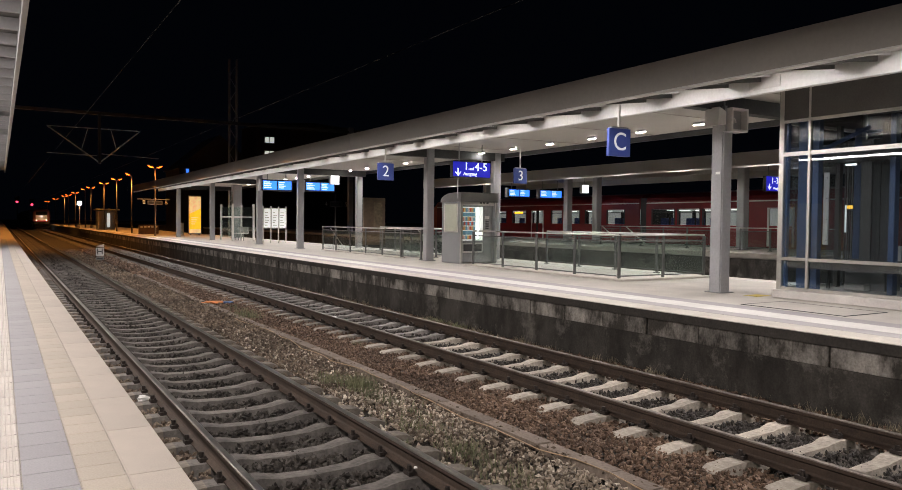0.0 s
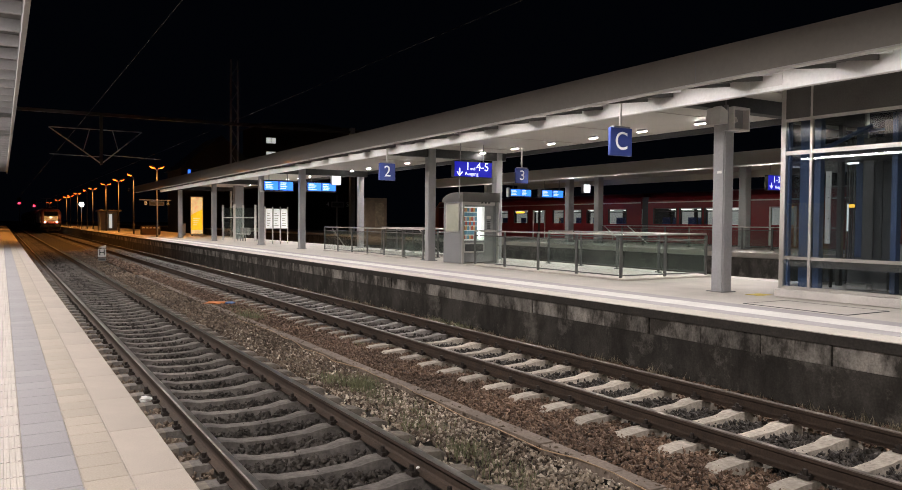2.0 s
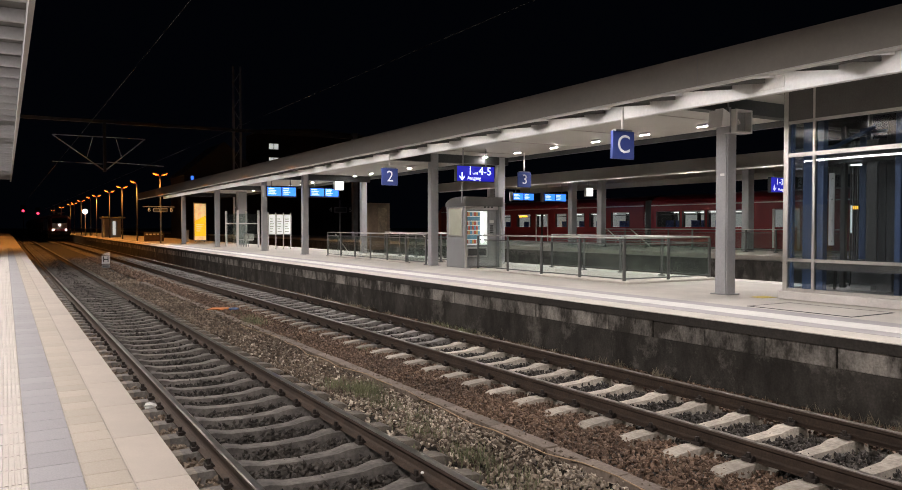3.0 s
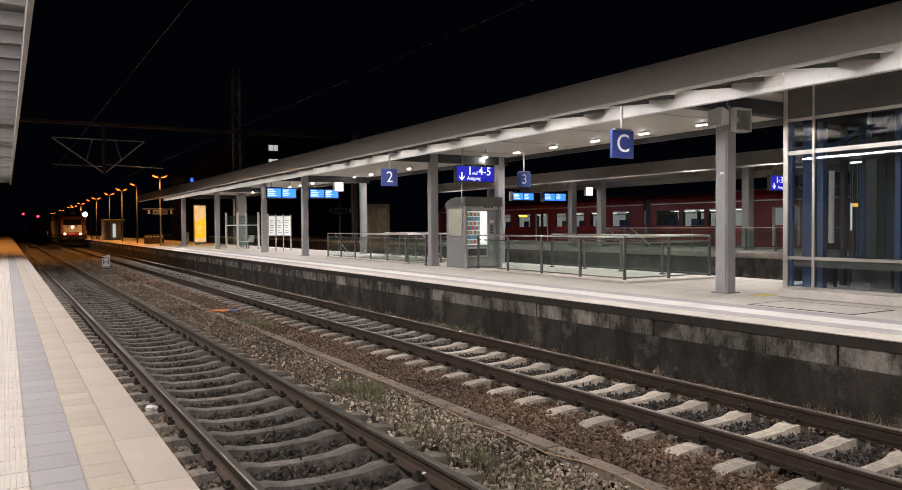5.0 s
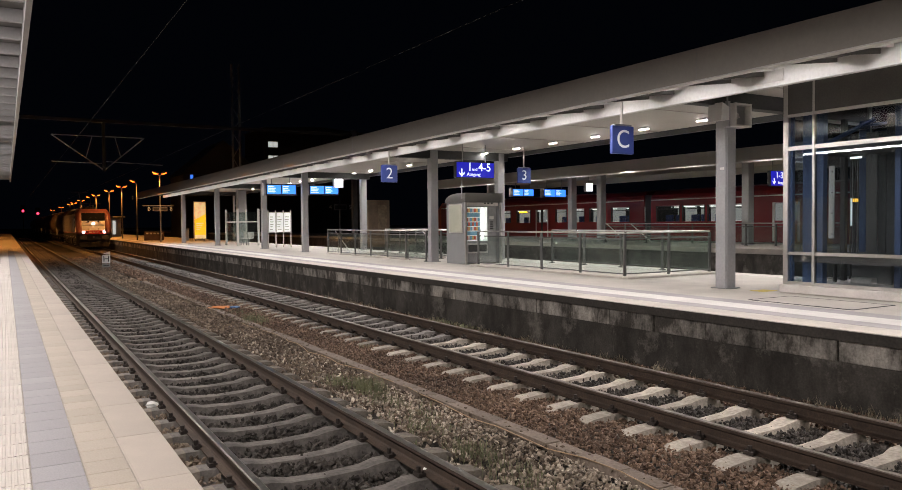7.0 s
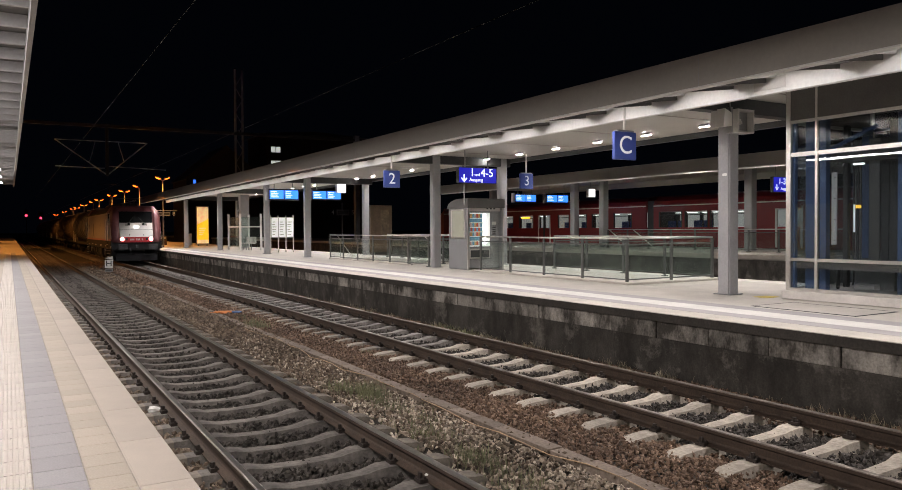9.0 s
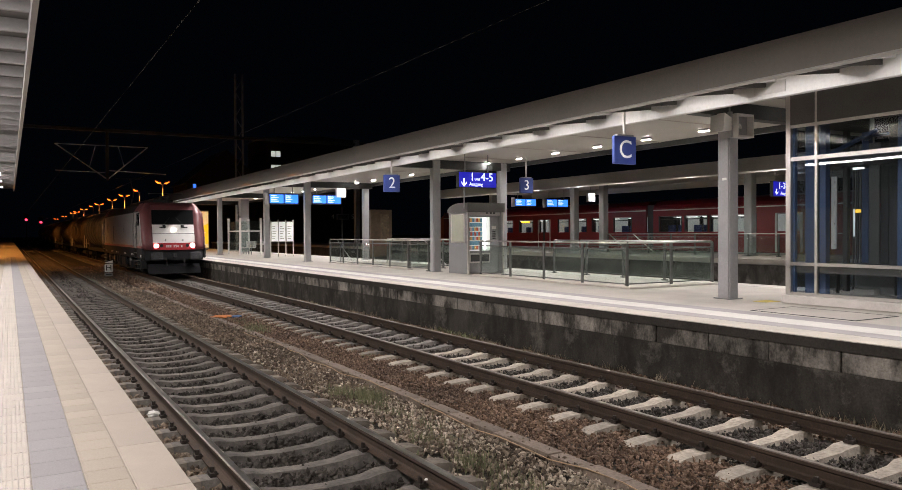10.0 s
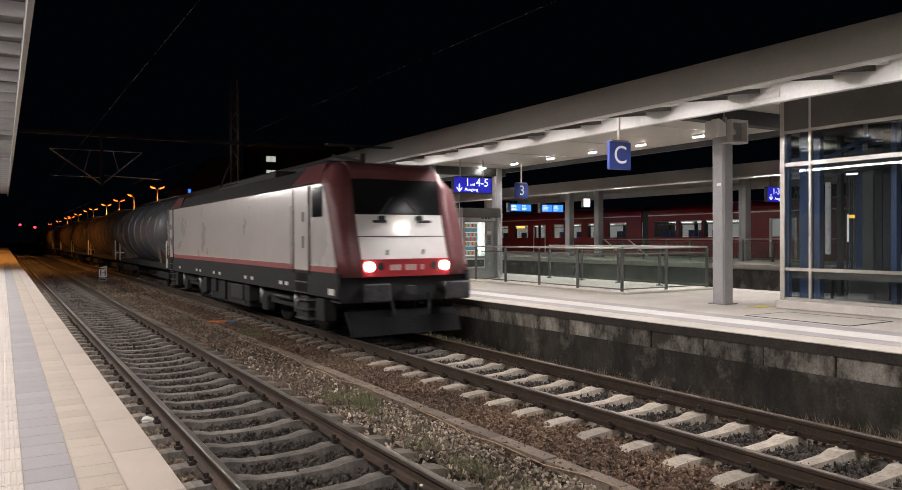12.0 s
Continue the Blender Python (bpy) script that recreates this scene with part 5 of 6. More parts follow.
    for s in (-1, 1):
        part("skirt_plate", bx(min(s * (hw + 0.002), s * (hw + 0.008)), max(s * (hw + 0.002), s * (hw + 0.008)), 0.22, 0.52, 0.96, 1.08), M_PAPER, lo, "small white plate")
        part("equipment_case", bx(min(s * 1.36, s * 1.30), max(s * 1.36, s * 1.30), 7.0, 8.2, 0.42, 0.82, soft=0.01), M_BUFFER, lo)
        for yy, zz in ((1.0, 0.5), (1.9, 0.4), (6.3, 0.55), (8.8, 0.45), (9.9, 0.6), (11.1, 0.5), (15.6, 0.5), (16.2, 0.4)):
            part("hanging_case", bx(min(s * 1.38, s * 1.1), max(s * 1.38, s * 1.1), yy, yy + 0.42, zz - 0.12, 0.855, soft=0.02), M_FRAME, lo)
            part("hose", tb((s * 1.33, yy + 0.5, 0.86), (s * 1.3, yy + 0.62, 0.3), 0.03, 6), M_BUFFER, lo)
        for yy in (2.9, 3.3, 5.6, 6.2, 8.9, 9.6, 11.4, 11.9, 14.6):
            part("sill_label", bx(min(s * (hw + 0.002), s * (hw + 0.006)), max(s * (hw + 0.002), s * (hw + 0.006)), yy, yy + 0.22, 1.02, 1.1), M_PAPER, lo)
    # roof gear with raised pantograph at the far end
    for y0, y1, w in ((3.0, 5.2, 0.5), (6.2, 9.8, 0.7), (10.6, 13.2, 0.45)):
        part("roof_box", bx(-w, w, y0, y1, 3.62, 3.84, soft=0.04), M_ROOFGREY, lo)
    for y in (2.6, 5.6, 10.2, 13.8, 14.6):
        part("insulator", tb((0.2, y, 3.62), (0.2, y, 3.98), 0.07, 8), M_DARK, lo)
    part("roof_bus", tb((0.2, 2.6, 3.97), (0.2, 14.6, 3.97), 0.025, 6), M_GALV, lo)
    pg = part("pantograph_lower_arm", tb((0, 2.2, 3.75), (0, 3.9, 4.05), 0.04, 6), M_DARK, lo, "folded pantograph")
    part("pantograph_head", tb((-0.8, 2.3, 4.1), (0.8, 2.3, 4.1), 0.03, 6), M_DARK, pg)
    p2a = part("pantograph_raised_arm", tb((0, 15.2, 3.7), (0, 13.5, 4.7), 0.04, 6), M_DARK, lo)
    part("pantograph_upper_arm", tb((0, 13.5, 4.7), (0, 15.2, 5.65), 0.03, 6), M_DARK, p2a)
    part("contact_bar", tb((-0.85, 15.2, 5.68), (0.85, 15.2, 5.68), 0.03, 6), M_DARK, p2a)
    return lo


LOCO = locomotive()


def tank_wagon(y, grey, label):
    tw = thing("tank_wagon", label, "tank wagon", (T2, y, 0), "tank wagons")
    L, R, zc = 15.0, 1.42, 2.42
    bm = bmesh.new()
    prof = [(0.05, 0.55), (R * 0.55, 0.62), (R * 0.85, 0.78), (R * 0.97, 0.98), (R, 1.2), (R, L - 1.2), (R * 0.97, L - 0.98), (R * 0.85, L - 0.78), (R * 0.55, L - 0.62), (0.05, L - 0.55)]
    lathe(bm, prof, (0, 0, zc), "y", 40)
    tank = part("tank", bm, M_TANKGREY if grey else M_TANK, tw, "long cylindrical tank shell")
    n = 7
    for i in range(n):
        yy = 1.7 + i * (L - 3.4) / (n - 1)
        bm = bmesh.new()
        lathe(bm, [(R + 0.002, yy - 0.05), (R + 0.03, yy - 0.04), (R + 0.03, yy + 0.04), (R + 0.002, yy + 0.05)], (0, 0, zc), "y", 40)
        part("hoop", bm, M_TANKGREY if grey else M_TANK, tank)
    part("dome", tb((0, L / 2, zc + R - 0.06), (0, L / 2, zc + R + 0.18), 0.32, 16), M_TANK, tank)
    part("walkway", bx(-0.35, 0.35, 3.0, L - 3.0, zc + R + 0.06, zc + R + 0.10), M_GALV, tw)
    fr = part("underframe", bx(-1.1, 1.1, 0.3, L - 0.3, 0.82, 1.06), M_FRAME, tw)
    for yy in (2.2, L - 2.2):
        bm = bmesh.new()
        prism(bm, [(-1.1, 1.06), (1.1, 1.06), (1.25, 2.0), (0.9, 1.5), (0, 1.2), (-0.9, 1.5), (-1.25, 2.0)], yy - 0.25, yy + 0.25)
        part("saddle", bm, M_TANK, fr)
        bg = part("bogie", bx(-1.05, 1.05, yy - 1.3, yy + 1.3, 0.42, 0.68), M_FRAME, tw)
        for k in (-0.9, 0.9):
            WHEELS.append((wheelset(tw, yy + k), 0.46))
    for f, e in ((1, 0.0), (-1, L)):
        for k in (-0.875, 0.875):
            part("buffer", tb((k, e + f * 0.3, 1.04), (k, e - f * 0.3, 1.04), 0.2, 12), M_FRAME, fr)
        part("end_ladder", bx(-1.2, -1.16, e + f * 0.4 - 0.2, e + f * 0.4 + 0.2, 0.9, 2.0), M_TRAINWHITE, fr, "pale end ladder")
        part("hand_rail", tb((-1.15, e + f * 0.35, 1.0), (1.1, e + f * 0.35, 1.0), 0.025, 6), M_TRAINWHITE, fr)
        part("end_rail", tb((-1.15, e + f * 0.3, 1.3), (-0.3, e + f * 0.3, 1.3), 0.025, 6), M_TRAINWHITE, fr)
    return tw


WAGONS = []
for i in range(8):
    WAGONS.append((tank_wagon(178 + i * 16.4, i == 0, "grey tank wagon with hoops behind the locomotive" if i == 0 else "brown tank wagon with hoops in the goods train"), 18.3 + i * 16.2))

# ---- lamps, masts and signals beyond ----


def platform_lamp(x, y, z0, h, label, heads=2, mat=M_LAMPORANGE):
    l = thing("platform_lamp", label, "street lamp", (x, y, z0), "orange platform lamps")
    part("pole", tb((0, 0, 0), (0, 0, h), 0.07, 8, 0.045), M_DARK, l)
    for s in ((-1, 1) if heads == 2 else (-1,)):
        a = part("arm", tb((0, 0, h - 0.05), (s * 0.2, 0, h + 0.1), 0.03, 6), M_GALV, l)
        cap, lens = bmesh.new(), bmesh.new()
        prism(cap, [(s * 0.1, h + 0.1), (s * 0.54, h + 0.25), (s * 0.5, h + 0.33), (s * 0.26, h + 0.29), (s * 0.1, h + 0.18)], -0.14, 0.14)
        prism(lens, [(s * 0.12, h + 0.1), (s * 0.53, h + 0.24), (s * 0.44, h + 0.13), (s * 0.26, h + 0.06)], -0.12, 0.12)
        part("lamp_head", cap, M_DARK, a)
        part("lamp_glass", lens, mat, a, "glowing orange lamp glass")


for i, y in enumerate((61.5, 73.5, 83.6, 94.4, 108.8, 116.5, 132, 146, 155, 180, 213)):
    platform_lamp(10.3, y, P2, 5.15, "tall platform lamp with glowing orange heads", 1 if i in (1, 5) else 2)
for y in (57, 70, 86, 114):
    platform_lamp(-3.0, y, P1, 5.8, "tall platform lamp with glowing orange heads beyond the canopy", mat=M_LAMPORANGEBIG)

h = thing("stop_board", "small white board with black H and arrow between the tracks", "sign", (4.66, 44.7, -0.26))
part("post", bx(-0.04, 0.04, 0.0, 0.06, 0, 0.5), M_GALV, h)
part("board", bx(-0.2, 0.2, -0.02, 0.0, 0.28, 0.72), M_PAPER, h, "white board")
part("lower_plate", bx(-0.2, 0.2, -0.02, 0.0, 0.06, 0.24), M_GALV, h)
part("plate_bar", bx(-0.14, 0.14, -0.026, -0.021, 0.13, 0.18), M_DARK, h)
lettering("mark", "H", 0.46, M_DARK, h, pose(0, -0.026, 0.5) @ FACE_S)
bm = bmesh.new()
prism(bm, [(-0.2, 0.80), (0.2, 0.74), (0.2, 0.92)], -0.02, 0.0)
part("arrow_top", bm, M_PAPER, h)

# catenary: portal with V-shaped hangers
ca = thing("catenary_portal", "dark steel overhead line portal with V-shaped drop frames", "catenary", (0, 60, 0))
part("cross_beam", bx(-4, 26, -0.12, 0.12, 9.5, 9.72), M_DARK, ca)
# white on frames, stays and arms makes up for light no lamp throws here
vf = part("drop_frame", tb((2.9, 0, 8.5), (6.2, 0, 6.1), 0.045, 6), M_BEAM, ca)
part("drop_frame", tb((9.0, 0, 8.5), (6.3, 0, 6.1), 0.045, 6), M_BEAM, ca)
part("drop_frame", tb((2.9, 0, 8.5), (9.0, 0, 8.5), 0.035, 6), M_BEAM, ca)
part("drop_post", bx(6.16, 6.36, -0.1, 0.1, 6.0, 9.5), M_DARK, ca)
part("drop_stay", tb((5.5, 0, 8.5), (5.1, 0, 7.0), 0.025, 6), M_BEAM, ca)
part("drop_stay", tb((7.0, 0, 8.5), (7.4, 0, 7.0), 0.025, 6), M_BEAM, ca)
part("steady_arm", tb((2.9, 0, 6.62), (6.1, 0, 6.55), 0.03, 6), M_BEAM, ca)
part("steady_arm", tb((6.4, 0, 6.7), (10.3, 0, 6.55), 0.03, 6), M_BEAM, ca)
part("mast", bx(25.6, 26.0, -0.2, 0.2, -0.26, 10), M_GALV, ca)
part("mast", bx(-4.2, -3.8, -0.2, 0.2, -0.26, 10), M_GALV, ca)
ms = thing("line_mast", "tall dark steel lattice mast behind the platform", "mast", (15.95, 60.5, -0.26))
for dx in (-0.28, 0.28):
    part("mast_leg", bx(dx - 0.06, dx + 0.06, -0.1, 0.1, 0, 15.0), M_STEEL, ms)
for i in range(14):
    part("lattice_bar", tb((-0.28 if i % 2 else 0.28, 0, 0.6 + i), (0.28 if i % 2 else -0.28, 0, 1.6 + i), 0.03, 5), M_GALV, ms)
for x in (T1, T2):
    w = thing("contact_wire", "thin dark overhead contact wire", "wire", (x, 0, 0), "overhead wires")
    part("contact_strand", tb((0, -20, 5.45), (0, 240, 5.45), 0.008, 5), M_WIRE, w)
for x, y, z in ((3.3, 185, 5.6), (5.9, 180, 5.0)):
    s = thing("light_signal", "railway signal showing a red light", "signal", (x, y, -0.26), "signals")
    part("post", tb((0, 0.1, 0), (0, 0.1, z - 0.4), 0.08, 8), M_DARK, s)
    part("head", bx(-0.45, 0.45, -0.06, 0.2, z - 0.4, z + 1.2, soft=0.04), M_DARK, s)
    part("lens", tb((0, -0.08, z), (0, -0.065, z), 0.25, 14), M_LAMPRED, s, "glowing red lens")
wg = thing("white_yard_lamp", "bright white lamp beyond the platform end", "street lamp", (9.05, 110, P2))
part("pole", tb((0, 0, 0), (0, 0, 3.05), 0.06, 8), M_GALV, wg)
part("globe", tb((0, -0.1, 3.25), (0, 0.1, 3.25), 0.3, 14), M_LAMP, wg, "glowing white globe")

# dark houses and trees behind
def house(x, y, w, d, h, roof, label, windows=()):
    o = thing("house", label, "house", (x, y, -0.26), "houses")
    part("wall", bx(0, w, 0, d, 0, h), M_BRICK, o)
    bm = bmesh.new()
    prism(bm, [(-0.4, h), (w + 0.4, h), (w / 2, h + roof)], -0.3, d + 0.3)
    part("roof", bm, M_DARK, o, "dark pitched roof")
    for wx, wz, ww, wh, lit in windows:
        f = part("window", bx(wx, wx + ww, -0.05, 0.0, wz, wz + wh), M_TRAINWHITE, o)
        for k in range(2):
            part("pane", bx(wx + 0.08 + k * ww / 2, wx + ww / 2 - 0.04 + k * ww / 2, -0.06, -0.051, wz + 0.08, wz + wh - 0.08), M_BOARD if lit else M_BLACKGLASS, f)
    return o


house(33, 110, 16, 10, 16.5, 0.6, "dark apartment block with two lit windows", ((0.6, 13.65, 1.5, 0.95, True), (0.6, 11.8, 1.5, 0.75, True)))
house(21.6, 110, 11, 10, 9.4, 5, "dark gabled house behind the station")
bl = thing("blue_sign", "small blue glowing sign on the house", "sign", (22.5, 109.9, 8.2))
part("face", bx(0, 0.35, 0, 0.1, 0, 0.9), glow("far_blue", (0.05, 0.2, 1.0), 1.2), bl)

ad = thing("advert_board", "old poster board with dark picture behind the platform", "poster", (19.85, 44, -0.26))
part("board", bx(0, 1.5, 0, 0.15, 0.8, 3.8), surface("old_board", (0.16, 0.11, 0.07), 0.7, vary=0.3), ad)
part("poster", bx(0.7, 1.3, -0.01, -0.002, 1.6, 3.5), surface("brown_poster", (0.22, 0.16, 0.1), 0.6, grain=6, patch=2, vary=0.5), ad)
part("leg", bx(0.2, 0.3, 0.02, 0.12, 0, 0.8), M_GALV, ad)
part("leg", bx(1.3, 1.4, 0.02, 0.12, 0, 0.8), M_GALV, ad)

sh = thing("platform_hut", "small shelter hut with lit opening far along the platform", "shelter", (9.7, 95, P2))
part("back_wall", bx(0, 2.1, 2.0, 2.2, 0, 2.2), M_STEEL, sh)
part("side_wall", bx(0, 0.15, 0, 2.0, 0, 2.2), M_STEEL, sh)
part("roof", bx(-0.2, 2.3, -0.4, 2.4, 2.22, 2.4, soft=0.05), M_DARK, sh)
part("lit_panel", bx(1.2, 1.5, 1.9, 1.99, 0.3, 1.9), M_BOARD, sh)

sb = thing("sector_sign", "dim sector boards with letter B hung beyond the canopy", "sign", (9.3, 61.3, P2))
part("crossbar", bx(-0.3, 2.0, 0.0, 0.06, 2.78, 2.84), M_GALV, sb)
part("pole", tb((1.0, 0.1, 0), (1.0, 0.1, 2.9), 0.05, 8), M_GALV, sb)
for x0 in (0.42, 0.98):
    part("panel", bx(x0, x0 + 0.5, -0.03, 0.0, 2.4, 2.7), M_GALV, sb)
    part("panel_face", bx(x0 + 0.05, x0 + 0.45, -0.035, -0.031, 2.45, 2.65), M_DARK, sb)
for x0 in (0.15, 1.75):
    lettering("mark", "B", 0.4, M_LETTERPAINT, sb, pose(x0, -0.03, 2.56) @ FACE_S)
tg = thing("track_sign_far", "dim track signs 4 and 5 on a pole behind the platform", "sign", (24.4, 62, -0.26))
part("pole", tb((0.9, 0.1, 0), (0.9, 0.1, 4.6), 0.06, 8), M_GALV, tg)
for x0, mark in ((0.0, "4"), (1.85, "5")):
    lettering("mark", mark, 0.55, M_LETTERPAINT, tg, pose(x0, 0, 3.75) @ FACE_S)
part("panel", bx(0.35, 1.5, -0.03, 0.03, 3.5, 4.0), M_GALV, tg)
part("panel_face", bx(0.42, 1.43, -0.036, -0.031, 3.58, 3.92), M_DARK, tg)
lw = thing("planter_wall", "low brown wall with pale scribbles beyond the canopy", "wall", (10.4, 70, P2))
part("body", bx(0, 1.6, 0, 0.4, 0, 0.75, soft=0.02), surface("brown_wall", (0.12, 0.07, 0.045), 0.8, vary=0.3), lw)
for i in range(5):
    part("scribble", bx(0.1 + i * 0.3, 0.3 + i * 0.3, -0.012, -0.002, 0.55, 0.68), M_PAPER, lw)
# ---- repeated pieces of the setting ----
track(T1, -15, 300, 270, ME_SLEEPER_DARK, "concrete-sleeper track with dark oily bed beside the platform", 1.35 - 10 * SP, 46)
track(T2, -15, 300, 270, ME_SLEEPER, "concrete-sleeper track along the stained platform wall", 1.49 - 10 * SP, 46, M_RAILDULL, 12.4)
track(T3, -5, 120, 60, ME_SLEEPER, "track beyond the island platform", 4.0)
track(T4, -5, 120, 60, ME_SLEEPER, "track before the farther platform", 4.2)
track(T5, -5, 120, 10, ME_SLEEPER, "track under the regional train", 6.2)

ME_TACT = tile_mesh("tactile_tile", 0.30, 0.30, 0.04, M_TACT, ribs=10)
ME_BLUE = tile_mesh("blue_tile", 0.268, 0.298, 0.04, M_BLUE, gap=0.003)
ME_CREAM = tile_mesh("cream_tile", 0.232, 0.249, 0.04, M_CREAM, gap=0.003)
ME_EDGE = tile_mesh("edge_slab", 0.287, 1.0, 0.09, M_EDGE, gap=0.003)
slab_row(pl, "tactile_tile", ME_TACT, -0.205, P1, -5.8, 0.30, 206)
slab_row(pl, "blue_tile", ME_BLUE, 0.095, P1, -5.8, 0.30, 206)
slab_row(pl, "cream_tile", ME_CREAM, 0.364, P1, -5.8, 0.25, 247)
slab_row(pl, "edge_slab", ME_EDGE, 0.597, P1, -5.57, 1.0, 61)

ME_BLOCKS = []
for k in range(3):
    bm = bmesh.new()
    b2 = bmesh.new()
    box(b2, 8.612 + 0.006 * (k - 1), 8.648, 0.008, 0.992, 0.338, 0.612)
    bmesh.ops.bevel(b2, geom=[e for e in b2.edges if all(v.co.x < 8.63 for v in e.verts)], offset=0.006, segments=1, affect="EDGES")
    join(bm, b2)
    ME_BLOCKS.append(mesh_of("wall_block", bm, M_BLOCK))
for i in range(110):
    piece("wall_block", ME_BLOCKS[i * 7 % 3], p2, pose(0, -6.55 + i * 1.0, 0))
ME_COPE = tile_mesh("coping_slab", 0.515, 0.995, 0.012, M_COPE, gap=0.002)
for i in range(110):
    piece("coping_slab", ME_COPE, p2, pose(8.56, -6.55 + i * 1.0, P2 + 0.003))

ME_TROUGH = tile_mesh("trough_lid", 0.19, 0.5, 0.08, M_TROUGH)
tl = thing("cable_trough", "brown concrete cable trough lids between the tracks", "cable trough", kind="structure")
for i in range(60):
    r = random.Random(i)
    piece("trough_lid", ME_TROUGH, tl, pose(4.66 + r.uniform(-0.012, 0.012), 2 + i * 0.505, -0.188 + r.uniform(-0.006, 0.004), 0, r.uniform(-1, 1), r.uniform(-1, 1)))


def stones(name, regions, label, material, seed):
    """Crushed stone: small broken solids strewn over the bed, as one mesh."""
    rng = np.random.default_rng(seed)
    base = np.array([(1, 0, 0), (-1, 0, 0), (0, 1, 0), (0, -1, 0), (0, 0, 1), (0, 0, -1)], float)
    tri = np.array([(0, 2, 4), (2, 1, 4), (1, 3, 4), (3, 0, 4), (2, 0, 5), (1, 2, 5), (3, 1, 5), (0, 3, 5)])
    V, F, n0 = [], [], 0
    for x0, x1, y0, y1, count, size, z in regions:
        c = np.stack([rng.uniform(x0, x1, count), rng.uniform(y0, y1, count), np.full(count, z) + rng.uniform(-0.025, 0.02, count)], 1)
        r = size * rng.uniform(0.55, 1.35, (count, 1, 1)) * rng.uniform(0.6, 1.25, (count, 6, 1))
        q = rng.normal(size=(count, 4))
        q /= np.linalg.norm(q, axis=1, keepdims=True)
        a, b, cc, d = q.T
        R = np.stack([np.stack([1 - 2 * (cc * cc + d * d), 2 * (b * cc - a * d), 2 * (b * d + a * cc)], 1),
                      np.stack([2 * (b * cc + a * d), 1 - 2 * (b * b + d * d), 2 * (cc * d - a * b)], 1),
                      np.stack([2 * (b * d - a * cc), 2 * (cc * d + a * b), 1 - 2 * (b * b + cc * cc)], 1)], 1)
        P = np.einsum("nij,nkj->nki", R, base[None] * r * np.array([1.1, 0.85, 0.6])) + c[:, None]
        V.append(P.reshape(-1, 3))
        F.append((tri[None] + (n0 + np.arange(count) * 6)[:, None, None]).reshape(-1, 3))
        n0 += count * 6
    V, F = np.concatenate(V), np.concatenate(F)
    me = bpy.data.meshes.new(name)
    me.from_pydata(V.tolist(), [], F.tolist())
    me.materials.append(material)
    return tagged(new(name, me), label, "ballast", kind="stuff")


def bed(x, y0, y1, per, size, z):
    return (x[0], x[1], y0, y1, int(per * (x[1] - x[0]) * (y1 - y0)), size, z)


BY_P1, BY_P2 = (0.9, 1.62), (7.7, 8.6)
stones("ballast_dark", [bed(x, *r) for x in ((1.75, 3.14), (6.2, 7.58)) for r in ((-3, 3, 150, 0.05, -0.268), (3, 14, 480, 0.034, -0.268), (14, 30, 260, 0.045, -0.268), (30, 60, 100, 0.065, -0.268))],
       "dark oily crushed ballast between the rails", M_BALLASTDARK, 4)
stones("ballast_brown", [bed(x, *r) for x in ((5.8, 6.08), BY_P2, (15.95, 24.8)) for r in ((-3, 3, 150, 0.05, -0.24), (3, 14, 800, 0.029, -0.238), (14, 30, 340, 0.04, -0.236), (30, 60, 70, 0.07, -0.235))]
       + [bed((4.83, 5.82), *r) for r in ((-3, 3, 150, 0.05, -0.23), (3, 14, 1000, 0.028, -0.226), (14, 30, 400, 0.038, -0.226), (30, 60, 70, 0.07, -0.225))],
       "loose rust-brown crushed track ballast", M_BALLAST, 5)
stones("ballast_grey", [bed((3.26, 3.72), *r) for r in ((-3, 3, 150, 0.05, -0.26), (3, 9.5, 500, 0.028, -0.262))] + [bed((3.74, 4.6), *r) for r in ((-3, 3, 150, 0.05, -0.23), (3, 5.5, 900, 0.029, -0.226), (5.5, 9.5, 420, 0.029, -0.228), (9.5, 16, 130, 0.03, -0.23))],
       "loose pale grey and brown crushed ballast", M_BALLASTGREY, 6)
stones("ballast_soiled", [bed((3.26, 3.72), *r) for r in ((9.5, 16, 500, 0.03, -0.262), (16, 30, 300, 0.042, -0.258), (30, 60, 90, 0.07, -0.25))] + [bed((3.74, 4.62), *r) for r in ((5.5, 9.5, 420, 0.028, -0.232), (9.5, 16, 560, 0.03, -0.232), (16, 30, 320, 0.042, -0.23), (30, 60, 90, 0.07, -0.232))]
       + [bed((4.58, 4.86), *r) for r in ((3, 14, 130, 0.024, -0.202), (14, 30, 220, 0.032, -0.204))]
       + [bed(BY_P1, *r) for r in ((-3, 3, 150, 0.05, -0.24), (3, 14, 520, 0.03, -0.24), (14, 30, 240, 0.045, -0.238), (30, 60, 80, 0.07, -0.236))],
       "soiled brown crushed ballast beside the track", M_BALLASTSOIL, 7)


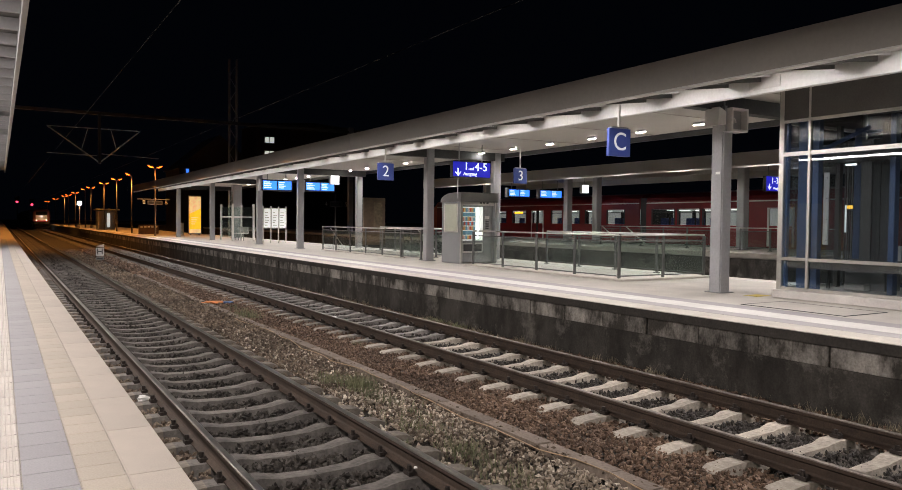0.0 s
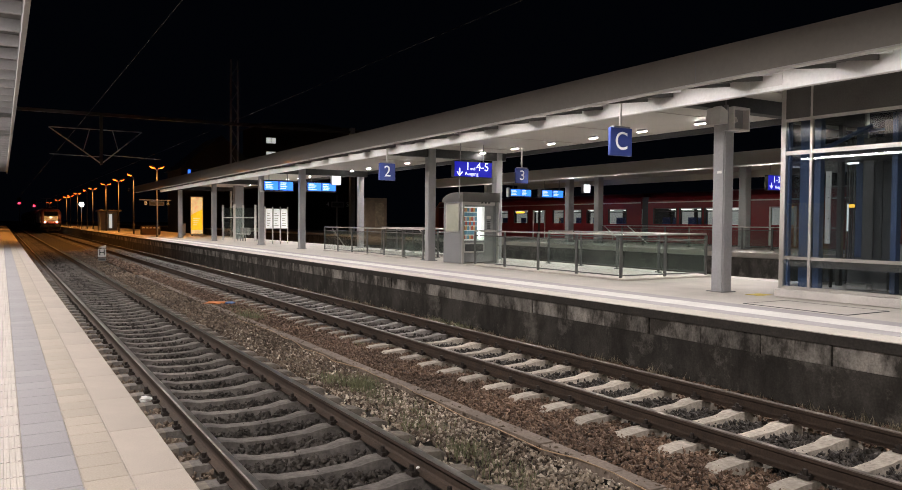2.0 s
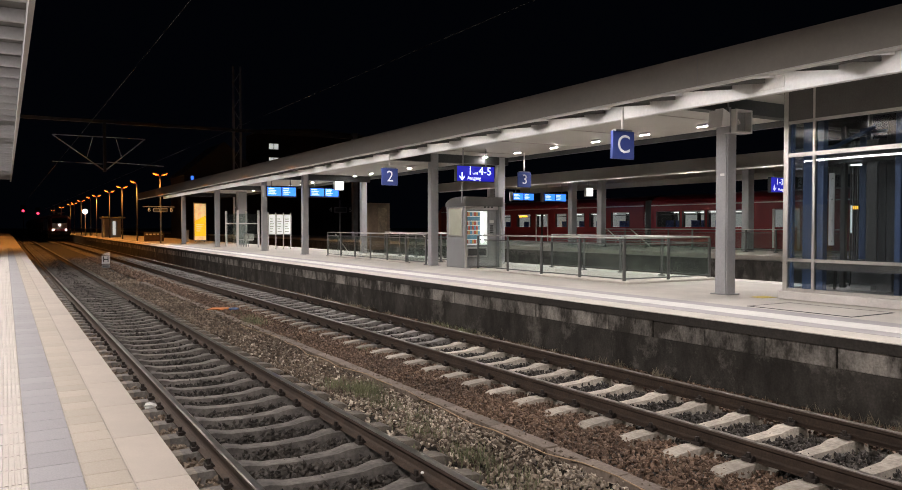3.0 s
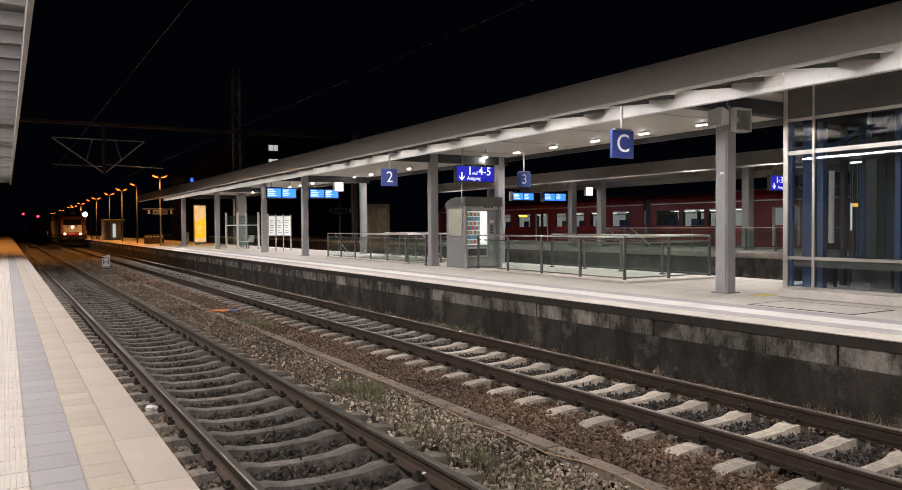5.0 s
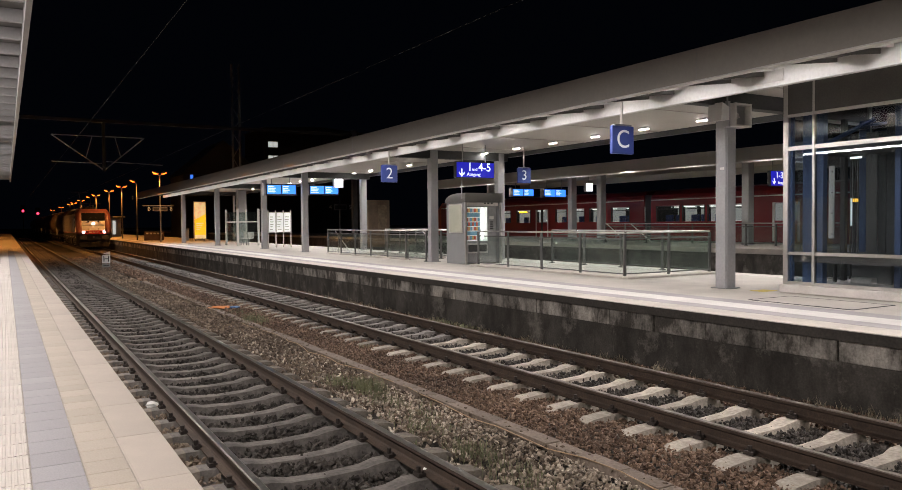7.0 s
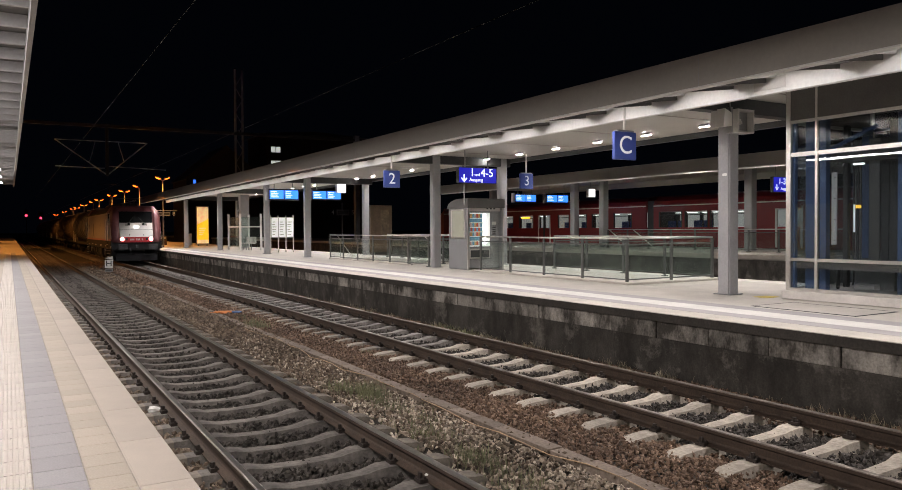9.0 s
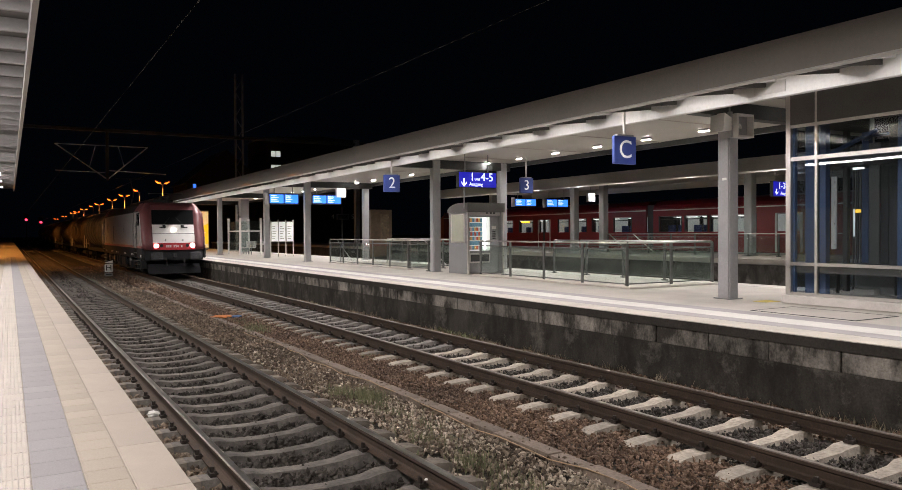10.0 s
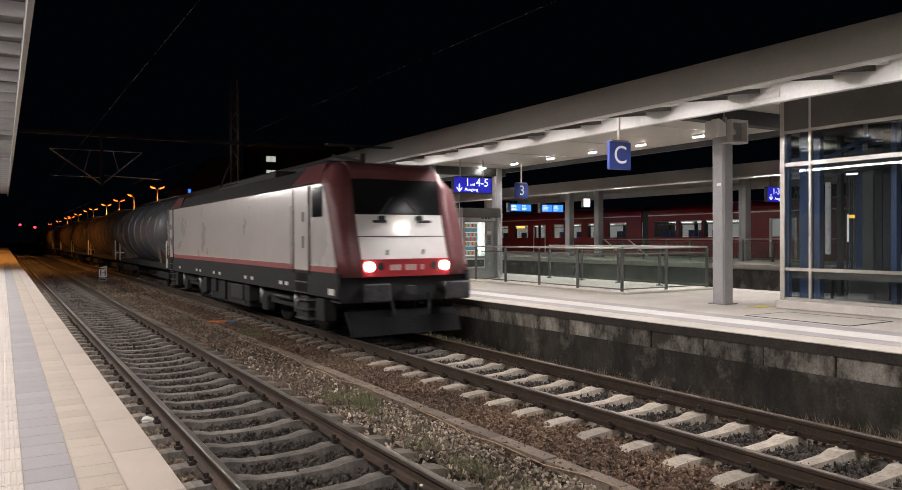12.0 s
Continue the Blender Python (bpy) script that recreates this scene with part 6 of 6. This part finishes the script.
def weeds(name, spots, label, material, seed, wide=0.004):
    """Tufts of thin bent blades."""
    rng = random.Random(seed)
    V, F = [], []
    for x, y, spread, n, h in spots:
        for _ in range(n):
            px, py = x + rng.gauss(0, spread), y + rng.gauss(0, spread * 1.8)
            a, lean, hh = rng.uniform(0, 6.28), rng.uniform(0.1, 0.6), h * rng.uniform(0.4, 1.2)
            dx, dy = math.cos(a), math.sin(a)
            k = len(V)
            for s, f in ((1.0, 0.0), (0.8, 0.5), (0.15, 1.0)):
                o = lean * hh * f * f
                for w in (-1, 1):
                    V.append((px + dx * o - dy * w * wide * s, py + dy * o + dx * w * wide * s, -0.25 + hh * f))
            F += [(k, k + 1, k + 3, k + 2), (k + 2, k + 3, k + 5, k + 4)]
    me = bpy.data.meshes.new(name)
    me.from_pydata(V, [], F)
    me.materials.append(material)
    return tagged(new(name, me), label, "weeds", kind="stuff")


rg = random.Random(9)
weeds("grass_tufts", [(4.2, 9.4, 0.11, 380, 0.19), (4.02, 10.0, 0.1, 170, 0.14), (4.1, 8.7, 0.09, 110, 0.13), (3.95, 7.3, 0.12, 150, 0.13), (4.2, 7.8, 0.07, 60, 0.12), (3.9, 6.2, 0.1, 170, 0.16), (4.3, 8.4, 0.12, 90, 0.1), (3.9, 5.4, 0.14, 130, 0.14),
                      (1.25, 9.0, 0.08, 150, 0.10), (1.2, 10.4, 0.08, 150, 0.10), (1.3, 8.0, 0.08, 70, 0.08), (1.15, 12.0, 0.08, 120, 0.1), (4.95, 17.5, 0.16, 260, 0.22), (5.1, 19.5, 0.1, 60, 0.12), (5.6, 12.7, 0.05, 50, 0.1)],
      "sparse green grass tufts growing in the ballast", M_GRASS, 3)
weeds("leafy_weeds", [(1.2, 7.4 + k * 0.55, 0.09, 26, 0.06) for k in range(12)] + [(4.15, 9.2 + k * 0.3, 0.12, 22, 0.06) for k in range(5)] + [(4.0, 6.6, 0.15, 18, 0.05), (3.9, 7.9, 0.15, 14, 0.05)],
      "low leafy weeds creeping over the ballast", M_GRASS, 8, 0.013)
weeds("dry_weeds", [(8.52, rg.uniform(3.5, 24), 0.04, rg.randint(8, 34), rg.uniform(0.04, 0.15)) for _ in range(90)], "dry brown weeds along the platform wall", M_DRY, 5, 0.006)
weeds("wall_greens", [(8.5, 13.6 + k * 0.35, 0.06, 40, 0.12) for k in range(5)], "low green weeds at the foot of the platform wall", M_GRASS, 6, 0.012)

bm = bmesh.new()
pts = [(4.6 + 0.06 * math.sin(i * 0.55) + (0.03 if i % 3 else -0.02), 3.2 + i * 0.45, -0.185 + 0.012 * math.sin(i * 1.7)) for i in range(32)]
rings = [[bm.verts.new((x + 0.006 * math.cos(math.pi * k / 3), y, z + 0.006 * math.sin(math.pi * k / 3))) for k in range(6)] for x, y, z in pts]
for a, b in zip(rings, rings[1:]):
    for k in range(6):
        bm.faces.new((a[k], a[(k + 1) % 6], b[(k + 1) % 6], b[k]))
bm.faces.new(rings[0][::-1])
bm.faces.new(rings[-1])
bmesh.ops.recalc_face_normals(bm, faces=bm.faces)
tagged(new("loose_cable", mesh_of("loose_cable", bm, M_CABLE)), "thin brown cable lying loose on the ballast", "cable")


def scrap(name, x, y, z, s, material, label, seed):
    r = random.Random(seed)
    bm = bmesh.new()
    bmesh.ops.create_icosphere(bm, subdivisions=2, radius=1)
    for v in bm.verts:
        v.co = Vector((v.co.x * s[0], v.co.y * s[1], v.co.z * s[2])) * r.uniform(0.7, 1.2)
    ob = new(name, mesh_of(name, bm, material))
    ob.location = (x, y, z)
    tagged(ob, label, "litter")


scrap("crumpled_paper", 1.5, 9.85, -0.16, (0.075, 0.065, 0.038), M_PAPER, "crumpled white paper lying by the rail", 1)
scrap("white_stone", 3.2, 5.88, -0.17, (0.05, 0.05, 0.04), M_PAPER, "pale stone lying between the rails", 2)
scrap("orange_rag", 4.95, 20.8, -0.19, (0.28, 0.25, 0.04), M_ORANGE, "orange plastic scrap on the ballast", 3)
scrap("blue_rag", 5.3, 20.6, -0.19, (0.14, 0.2, 0.04), M_BLUERAG, "blue plastic scrap on the ballast", 4)


# ---- what moves ----
def motions():
    speed = 12.4
    times = sorted({0.0, 0.1, 0.2, 11.8, 11.9, 12.0} | {k * 0.5 for k in range(25)})

    def front(t):
        return 13.25 + speed * (12.0 - t)
    walk(LOCO, [(t, pose(T2, front(t), 0)) for t in times])
    for wagon, back in WAGONS:
        walk(wagon, [(t, pose(T2, front(t) + back, 0)) for t in times])
    # the wheels roll without slipping; those of the locomotive and of the two nearest wagons
    for i, (wheels, radius) in enumerate(WHEELS[:12]):
        step = 2 if radius > 0.5 else 1
        y = wheels.location.y
        walk(wheels, [(k / FPS, pose(0, y, radius, math.degrees(speed * k / FPS / radius))) for k in range(0, 361, step)])


motions()
